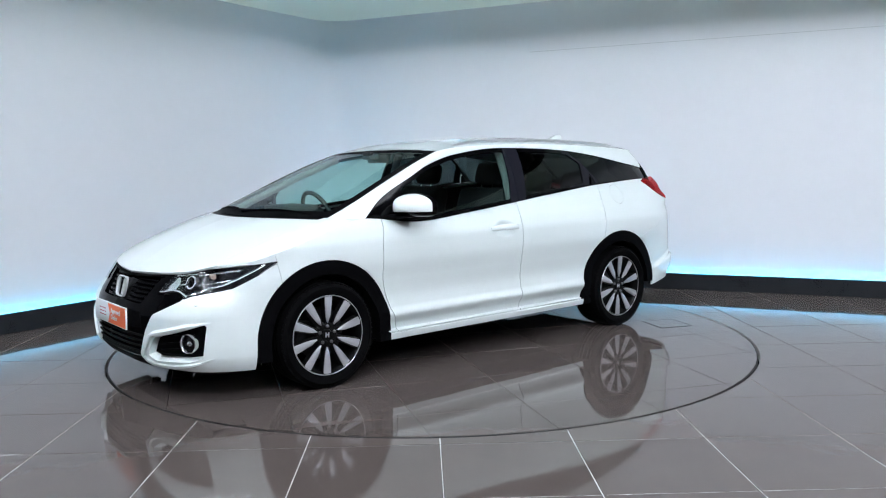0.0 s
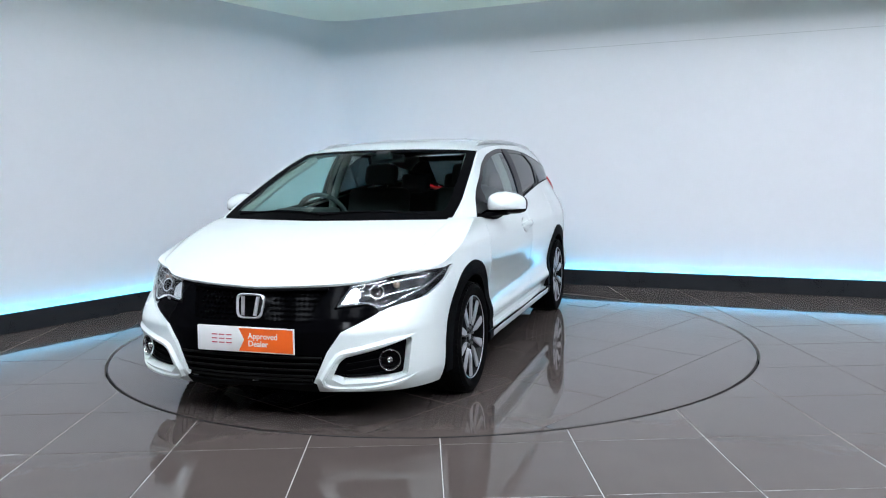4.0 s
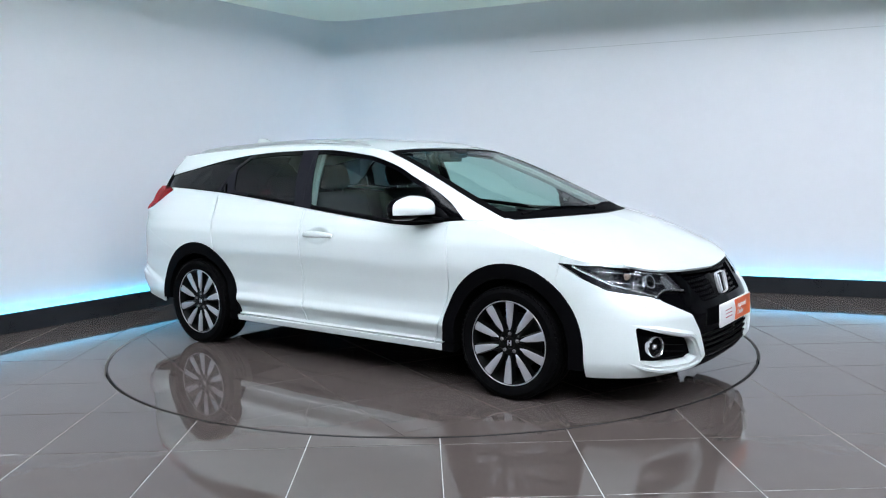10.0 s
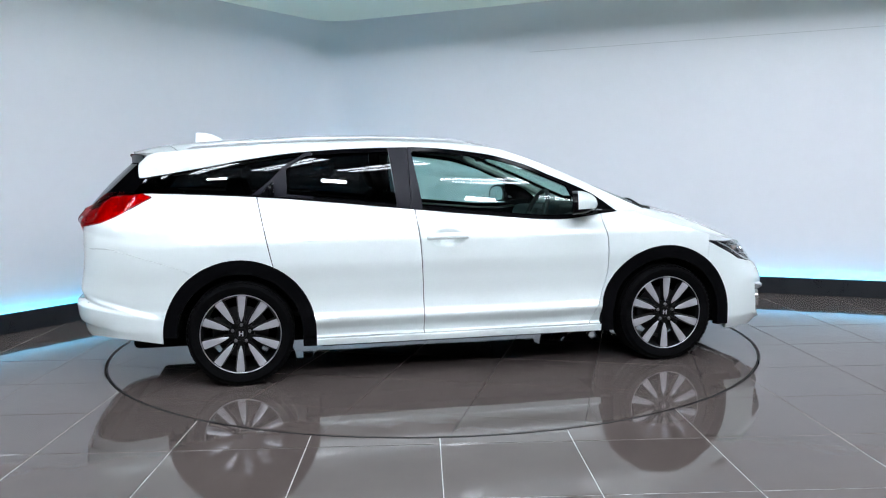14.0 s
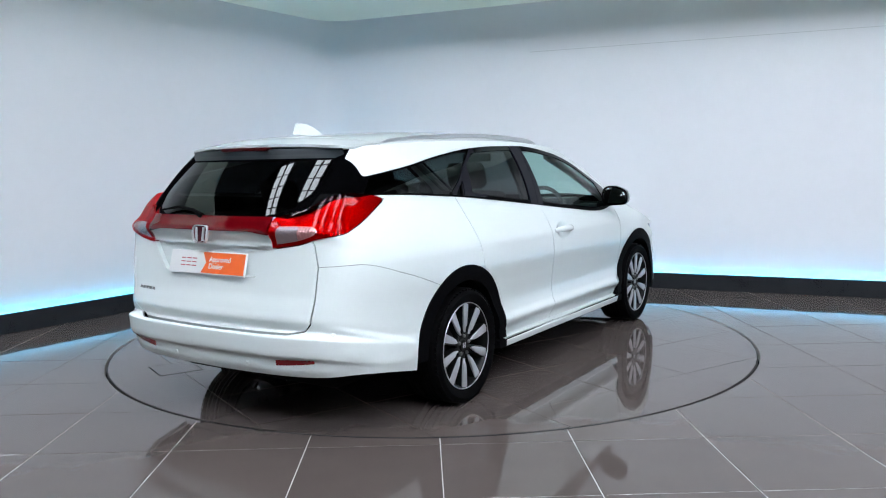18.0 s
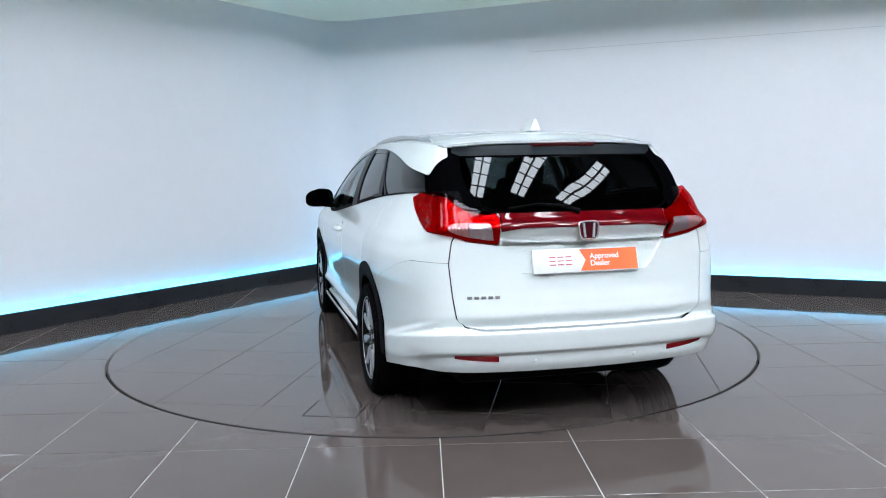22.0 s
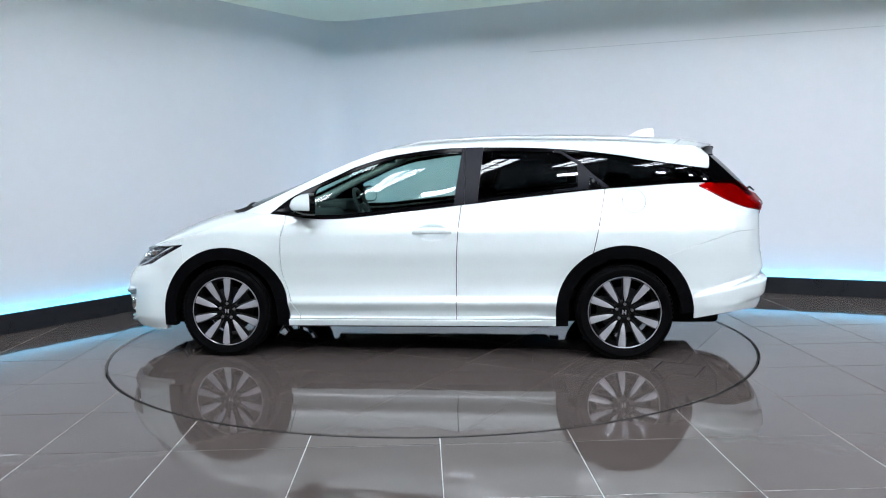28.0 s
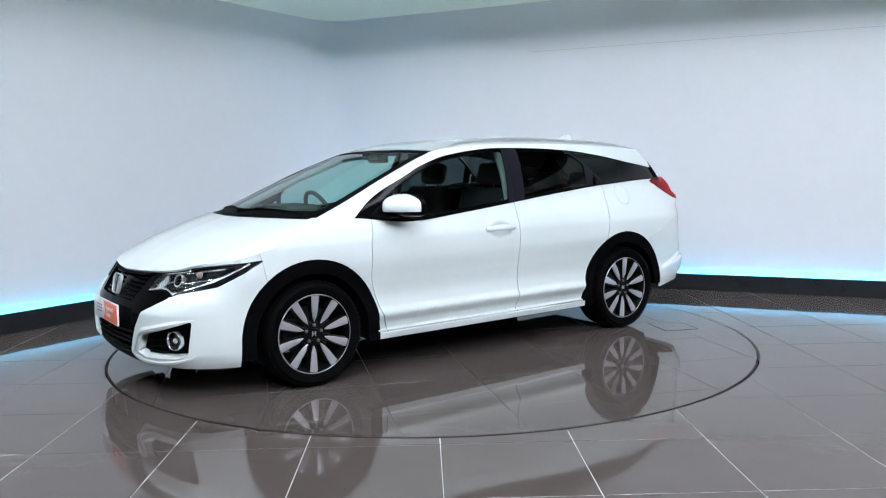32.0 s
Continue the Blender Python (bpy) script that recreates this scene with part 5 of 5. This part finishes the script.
def mirror_on(parent, sgn):
    def shell(bm, f0, f1, lo, hi, grow=1.0, close=True):
        """Rings from the open back of the housing (f = 0) to the round front (f = 1), cut off below lo and above hi."""
        rings = []
        for i in range(13):
            f = f0 + (f1 - f0) * i / 12
            r = max(0.04, (1 - f**2.4) ** 0.5) * grow
            ring = []
            for k in range(24):
                b = 2 * math.pi * k / 24
                c, q = math.cos(b), math.sin(b)
                yy = math.copysign(abs(c) ** 0.62, c)
                zz = math.copysign(abs(q) ** 0.62, q)
                tall = 0.082 * (1 - 0.30 * max(0, yy)) if zz > 0 else 0.060
                z = min(max(zz * tall * r, lo), hi)
                ring.append(bm.verts.new((0.662 + 0.165 * f - 0.035 * yy * r, sgn * (0.920 + 0.112 * yy * r + 0.010 * (1 - f)), 0.998 + z)))
            rings.append(ring)
        for A, B in zip(rings, rings[1:]):
            for k in range(24):
                bm.faces.new((A[k], A[(k + 1) % 24], B[(k + 1) % 24], B[k]))
        if close:
            bm.faces.new(rings[0])
        bm.faces.new(rings[-1])
    bm = bmesh.new()
    shell(bm, 0.22, 1.0, -0.024, 0.2)
    mr = part("wing_mirror", bm, M_PAINT, parent, "white wing mirror with a black foot")
    bm = bmesh.new()
    shell(bm, 0.22, 0.98, -0.2, -0.0245, 0.98)
    part("mirror_base", bm, M_GLOSS, mr)
    bm = bmesh.new()
    shell(bm, 0.0, 0.215, -0.2, 0.2, 0.985)
    part("mirror_housing", bm, M_GLOSS, mr, "black back of the mirror housing")
    bm = bmesh.new()
    rings = []
    for y, z, ax, az, cx in ((0.765, 0.935, 0.105, 0.030, 0.835), (0.80, 0.936, 0.085, 0.022, 0.815), (0.85, 0.944, 0.065, 0.016, 0.775), (0.90, 0.950, 0.055, 0.015, 0.750), (0.95, 0.952, 0.045, 0.012, 0.745)):
        rings.append([bm.verts.new((cx + ax * math.cos(2 * math.pi * k / 14), sgn * y, z + az * math.sin(2 * math.pi * k / 14))) for k in range(14)])
    for A, B in zip(rings, rings[1:]):
        for k in range(14):
            bm.faces.new((A[k], A[(k + 1) % 14], B[(k + 1) % 14], B[k]))
    bm.faces.new(rings[0])
    bm.faces.new(rings[-1])
    part("mirror_arm", bm, M_BLACK, mr)
    bm = bmesh.new()
    ring = []
    for k in range(28):
        b = 2 * math.pi * k / 28
        yy, zz = math.copysign(abs(math.cos(b)) ** 0.62, math.cos(b)), math.copysign(abs(math.sin(b)) ** 0.62, math.sin(b))
        tall = 0.066 * (1 - 0.30 * max(0, yy)) if zz > 0 else 0.047
        ring.append(bm.verts.new((0.658 - 0.030 * yy, sgn * (0.930 + 0.094 * yy), 0.998 + zz * tall)))
    bm.faces.new(ring)
    part("mirror_glass", bm, M_MIRROR, mr)


def rail_on(parent, sgn):
    V = ROOF[0]
    pts = []
    for k in range(26):
        t = k / 25
        x = 0.13 - 1.75 * t
        i = int(np.argmin((V[:, 0] - x) ** 2 + (V[:, 1] - 0.575) ** 2))
        lift = 0.015 * min(1, math.sin(math.pi * t) * 4.5) - 0.004
        pts.append((x, sgn * (0.575 - 0.03 * max(0, t - 0.7)), V[i, 2] + lift))
    bm = bmesh.new()
    tube(bm, pts, [0.006] + [0.0125] * 24 + [0.006], 10)
    part("roof_rail", bm, M_SILVER, parent, "satin silver roof rail")


def build_underbody(car):
    bm = bmesh.new()
    box(bm, (-1.95, -0.54, 0.175), (1.90, 0.54, 0.42), 0.03)
    box(bm, (-0.86, -0.80, 0.185), (0.86, 0.80, 0.36), 0.03)
    box(bm, (1.68, -0.62, 0.175), (1.90, 0.62, 0.44), 0.03)
    box(bm, (-2.08, -0.74, 0.31), (-1.74, 0.74, 0.5), 0.03)
    part("underbody", bm, M_DARK, car, "dark underside")
    for sx in (1, -1):
        for sy in (1, -1):
            bm = bmesh.new()
            prev = None
            for i in range(25):
                a = math.pi * (i / 24 * 1.07 - (0.07 if sx < 0 else 0.0))
                p = [bm.verts.new((sx * HUB_X + 0.365 * math.cos(a), sy * y, HUB_Z + 0.365 * math.sin(a))) for y in (0.50, 0.84)]
                if prev:
                    bm.faces.new((prev[0], p[0], p[1], prev[1]))
                prev = p
            c = bm.verts.new((sx * HUB_X, sy * 0.50, HUB_Z))
            rim = [v for v in bm.verts if abs(abs(v.co.y) - 0.50) < 1e-6 and v is not c]
            for a, b in zip(rim, rim[1:]):
                bm.faces.new((c, a, b))
            part("wheel_housing", bm, M_DARK, car)
    bm = bmesh.new()
    tube(bm, [(-2.13, 0.03 + 0.024 * math.cos(math.pi * k / 8), 0.270 - 0.042 * math.sin(math.pi * k / 8)) for k in range(9)], 0.0075, 8)
    part("tow_eye", bm, M_DARK, car, "black towing loop under the rear bumper")


def build_cabin(car):
    cabin = [("dashboard", (0.72, -0.71, 0.62), (1.22, 0.71, 0.93), 0.06, M_TRIM), ("binnacle", (0.70, -0.55, 0.90), (0.95, -0.18, 0.985), 0.03, M_TRIM),
             ("console", (-0.3, -0.11, 0.35), (0.8, 0.11, 0.62), 0.03, M_TRIM), ("cabin_floor", (-2.05, -0.70, 0.36), (1.2, 0.70, 0.40), 0.01, M_DARK),
             ("boot_floor", (-2.12, -0.6, 0.60), (-1.20, 0.6, 0.63), 0.01, M_CLOTH), ("parcel_cover", (-2.05, -0.58, 0.985), (-1.38, 0.58, 1.0), 0.008, M_CLOTH)]
    for nm, lo, hi, bv, mat in cabin:
        bm = bmesh.new()
        box(bm, lo, hi, bv, 3)
        part(nm, bm, mat, car)
    for y in (0.36, -0.36):
        seat_at(car, 0.02, y, 0.25, 1)
    seat_at(car, -0.90, 0.40, 0.26, 0)
    seat_at(car, -0.90, -0.40, 0.26, 0)
    seat_at(car, -0.90, 0.0, 0.16, 0)
    # steering wheel, driver on the car's right
    bm = bmesh.new()
    n = 40
    rings = []
    m = Matrix.Translation((0.60, -0.36, 0.90)) @ Matrix.Rotation(radians(-66), 4, "Y")
    for i in range(n):
        a = 2 * math.pi * i / n
        rings.append([bm.verts.new(m @ Vector(((0.178 + 0.016 * math.cos(b)) * math.cos(a), (0.178 + 0.016 * math.cos(b)) * math.sin(a), 0.016 * math.sin(b)))) for b in [2 * math.pi * q / 8 for q in range(8)]])
    for i in range(n):
        A, B = rings[i], rings[(i + 1) % n]
        for q in range(8):
            bm.faces.new((A[q], B[q], B[(q + 1) % 8], A[(q + 1) % 8]))
    sw = part("steering_wheel", bm, M_TRIM, car, "black steering wheel")
    bm = bmesh.new()
    box(bm, (-0.055, -0.07, -0.03), (0.055, 0.07, 0.02), 0.015, m=m)
    for a in (0, 90, 180):
        box(bm, (0.04, -0.018, -0.01), (0.175, 0.018, 0.008), 0.004, m=m @ Matrix.Rotation(radians(a + 90), 4, "Z"))
    part("spokes", bm, M_TRIM, sw)
    bm = bmesh.new()
    box(bm, (0.30, -0.12, 1.265), (0.33, 0.12, 1.325), 0.012)
    box(bm, (0.34, -0.05, 1.29), (0.42, 0.05, 1.345), 0.01)
    part("inner_mirror", bm, M_TRIM, car, "black inner mirror and sensor cover")
    for sgn in (1, -1):
        bm = bmesh.new()
        tube(bm, [(1.08, sgn * 0.685, 0.955), (0.62, sgn * 0.625, 1.165), (0.30, sgn * 0.565, 1.295)], 0.026, 8)
        part("front_pillar", bm, M_LINER, car, "grey inner pillar trim")
        bm = bmesh.new()
        tube(bm, [(-0.30, sgn * 0.585, 1.33), (-0.30, sgn * 0.66, 1.16), (-0.29, sgn * 0.725, 0.96), (-0.28, sgn * 0.75, 0.5)], 0.03, 8)
        part("centre_pillar", bm, M_LINER, car)


def seat_at(car, x, y, half, front):
    bm = bmesh.new()
    box(bm, (x - 0.25, y - half, 0.40), (x + 0.28, y + half, 0.58), 0.06, 3)
    st = part("seat", bm, M_CLOTH, car, "dark cloth seat")
    bm = bmesh.new()
    m = Matrix.Translation((x - 0.25, y, 0.52)) @ Matrix.Rotation(radians(-17), 4, "Y")
    box(bm, (-0.07, -half, 0.0), (0.07, half, 0.58 if front else 0.50), 0.06, 3, m=m)
    part("backrest", bm, M_CLOTH, st)
    bm = bmesh.new()
    z = 0.60 if front else 0.51
    box(bm, (-0.045, -0.135, z), (0.045, 0.135, z + 0.17), 0.045, 3, m=m)
    part("headrest", bm, M_CLOTH, st)
    for s in (-0.06, 0.06):
        bm = bmesh.new()
        tube(bm, [m @ Vector((0, s, z - 0.06)), m @ Vector((0, s, z + 0.02))], 0.007, 6)
        part("headrest_post", bm, M_CHROME, st)


# ---------------------------------------------------------------- wheels
def build_wheel(car):
    bm = bmesh.new()
    R, W, r = TYRE_R, 0.112, 0.2285
    prof = [(r, -W * 0.90), (r + 0.016, -W * 1.00), (r + 0.045, -W * 1.04), (R - 0.022, -W * 0.98), (R - 0.006, -W * 0.86), (R, -W * 0.7)]
    for y in (-0.05, -0.02, 0.02, 0.05):
        prof += [(R, y - 0.004), (R - 0.007, y - 0.003), (R - 0.007, y + 0.003), (R, y + 0.004)]
    prof += [(R, W * 0.7), (R - 0.006, W * 0.86), (R - 0.022, W * 0.98), (r + 0.045, W * 1.04), (r + 0.016, W * 1.00), (r, W * 0.90)]
    lathe(bm, prof, 72, "Y")
    root = part("wheel", bm, M_TYRE, car, "ten-spoke machined alloy wheel with black tyre")
    # sipes round the shoulder
    bm = bmesh.new()
    for i in range(64):
        for s in (-1, 1):
            a = 2 * math.pi * (i + 0.25 * s) / 64
            m = Matrix.Rotation(a, 4, "Y")
            box(bm, (-0.010, s * W * 0.86 - 0.012, R - 0.014), (0.010, s * W * 0.86 + 0.010, R - 0.0052), m=m)
    tagged(part("tread", bm, M_TYRE, root, smooth=False), kind="stuff")
    f = W * 0.90     # face plane
    bm = bmesh.new()
    lathe(bm, [(0.2225, f - 0.004), (0.2235, f + 0.0035), (0.2250, f + 0.0045), (0.2268, f + 0.003), (0.2295, f - 0.006)], 96, "Y")
    part("rim_lip", bm, M_ALLOY, root, "bright machined rim edge")
    bm = bmesh.new()
    lathe(bm, [(0.2225, f + 0.001), (0.2185, f - 0.008), (0.215, f - 0.014), (0.205, f - 0.06), (0.20, -W * 0.8)], 72, "Y")
    part("barrel", bm, M_RIM, root)
    bm = bmesh.new()
    lathe(bm, [(0.0005, -0.01), (0.15, -0.01), (0.152, 0.0), (0.0005, 0.002)], 48, "Y")
    part("brake_disc", bm, M_DISC, root)
    bm = bmesh.new()
    box(bm, (0.07, -0.03, -0.08), (0.165, 0.03, 0.08), 0.02)
    part("caliper", bm, M_DISC, root)
    # dark spokes and hub
    bm = bmesh.new()
    for i in range(10):
        m = Matrix.Rotation(radians(36 * i), 4, "Y")
        a = [(-0.014, 0.04), (0.014, 0.04), (0.034, 0.2195), (-0.034, 0.2195)]
        lo = [bm.verts.new(m @ Vector((x, f - 0.045, z))) for x, z in a]
        hi = [bm.verts.new(m @ Vector((x * 0.82, f - (0.012 if z > 0.1 else 0.02), z))) for x, z in a]
        for k in range(4):
            bm.faces.new((lo[k], lo[(k + 1) % 4], hi[(k + 1) % 4], hi[k]))
        bm.faces.new(hi)
    lathe(bm, [(0.0005, f - 0.016), (0.030, f - 0.016), (0.034, f - 0.024), (0.062, f - 0.020), (0.072, f - 0.028), (0.074, f - 0.05)], 48, "Y")
    part("spokes", bm, M_RIM, root, "gloss black spokes")
    for i in range(10):
        m = Matrix.Rotation(radians(36 * i), 4, "Y")
        bm = bmesh.new()
        prof = [(0.070, 0.0015), (0.085, 0.007), (0.105, 0.0125), (0.135, 0.0165), (0.175, 0.0205), (0.2225, 0.0238)]
        L = [bm.verts.new(m @ Vector((-w, f - 0.0125 + 0.006 * (r0 > 0.1), r0))) for r0, w in prof]
        C = [bm.verts.new(m @ Vector((0, f - 0.007 + 0.005 * (r0 > 0.1), r0))) for r0, w in prof]
        Rr = [bm.verts.new(m @ Vector((w, f - 0.0125 + 0.006 * (r0 > 0.1), r0))) for r0, w in prof]
        D = [bm.verts.new(m @ Vector((-w, f - 0.03, r0))) for r0, w in prof]
        G = [bm.verts.new(m @ Vector((w, f - 0.03, r0))) for r0, w in prof]
        for A, B in ((L, C), (C, Rr), (D, L), (Rr, G)):
            for k in range(len(prof) - 1):
                bm.faces.new((A[k], A[k + 1], B[k + 1], B[k]))
        part("spoke_face", bm, M_ALLOY, root, "machined silver spoke face", angle=60)
    for i in range(5):
        bm = bmesh.new()
        a = radians(72 * i + 90)
        lathe(bm, [(0.0005, f - 0.008), (0.006, f - 0.008), (0.0095, f - 0.012), (0.0095, f - 0.03)], 12, "Y")
        bmesh.ops.transform(bm, matrix=Matrix.Translation((0.050 * math.cos(a), 0, 0.050 * math.sin(a))), verts=bm.verts)
        part("wheel_nut", bm, M_STEEL, root)
    bm = bmesh.new()
    m = Matrix(((-1, 0, 0, 0), (0, 0, 1, f - 0.015), (0, 1, 0, 0), (0, 0, 0, 1)))
    for s in (-1, 1):
        box(bm, (s * 0.009 - 0.0035, -0.014, 0.0), (s * 0.009 + 0.0035, 0.014, 0.002), m=m)
    box(bm, (-0.009, -0.003, 0.0), (0.009, 0.003, 0.002), m=m)
    part("hub_mark", bm, M_ALLOY, root)
    return root


def build_wheels(car):
    first = build_wheel(car)
    spots = [(HUB_X, 1, -3), (HUB_X, -1, -2), (-HUB_X, 1, -4), (-HUB_X, -1, -3)]
    for i, (x, s, turn) in enumerate(spots):
        m = pose(x, s * 0.772, HUB_Z + 0.003) @ Matrix.Rotation(0 if s > 0 else math.pi, 4, "Z") @ Matrix.Rotation(radians(turn), 4, "Y")
        if i == 0:
            first.matrix_basis = m
        else:
            copy_thing(first, m)


# ---------------------------------------------------------------- assembly
build_room()
build_hall_lights()
disc = build_floor()
car = build_car()


def motions():
    """The turntable turns, and the car with it."""
    walk(disc, [(t, pose(0, 0, 0, 0, 0, a)) for t, a in TURN])
    rows = []
    for t, a in TURN:
        c, s = math.cos(radians(a)), math.sin(radians(a))
        rows.append((t, pose(c * OFF_X - s * OFF_Y, s * OFF_X + c * OFF_Y, 0.0, 0, 0, a)))
    walk(car, rows)


motions()
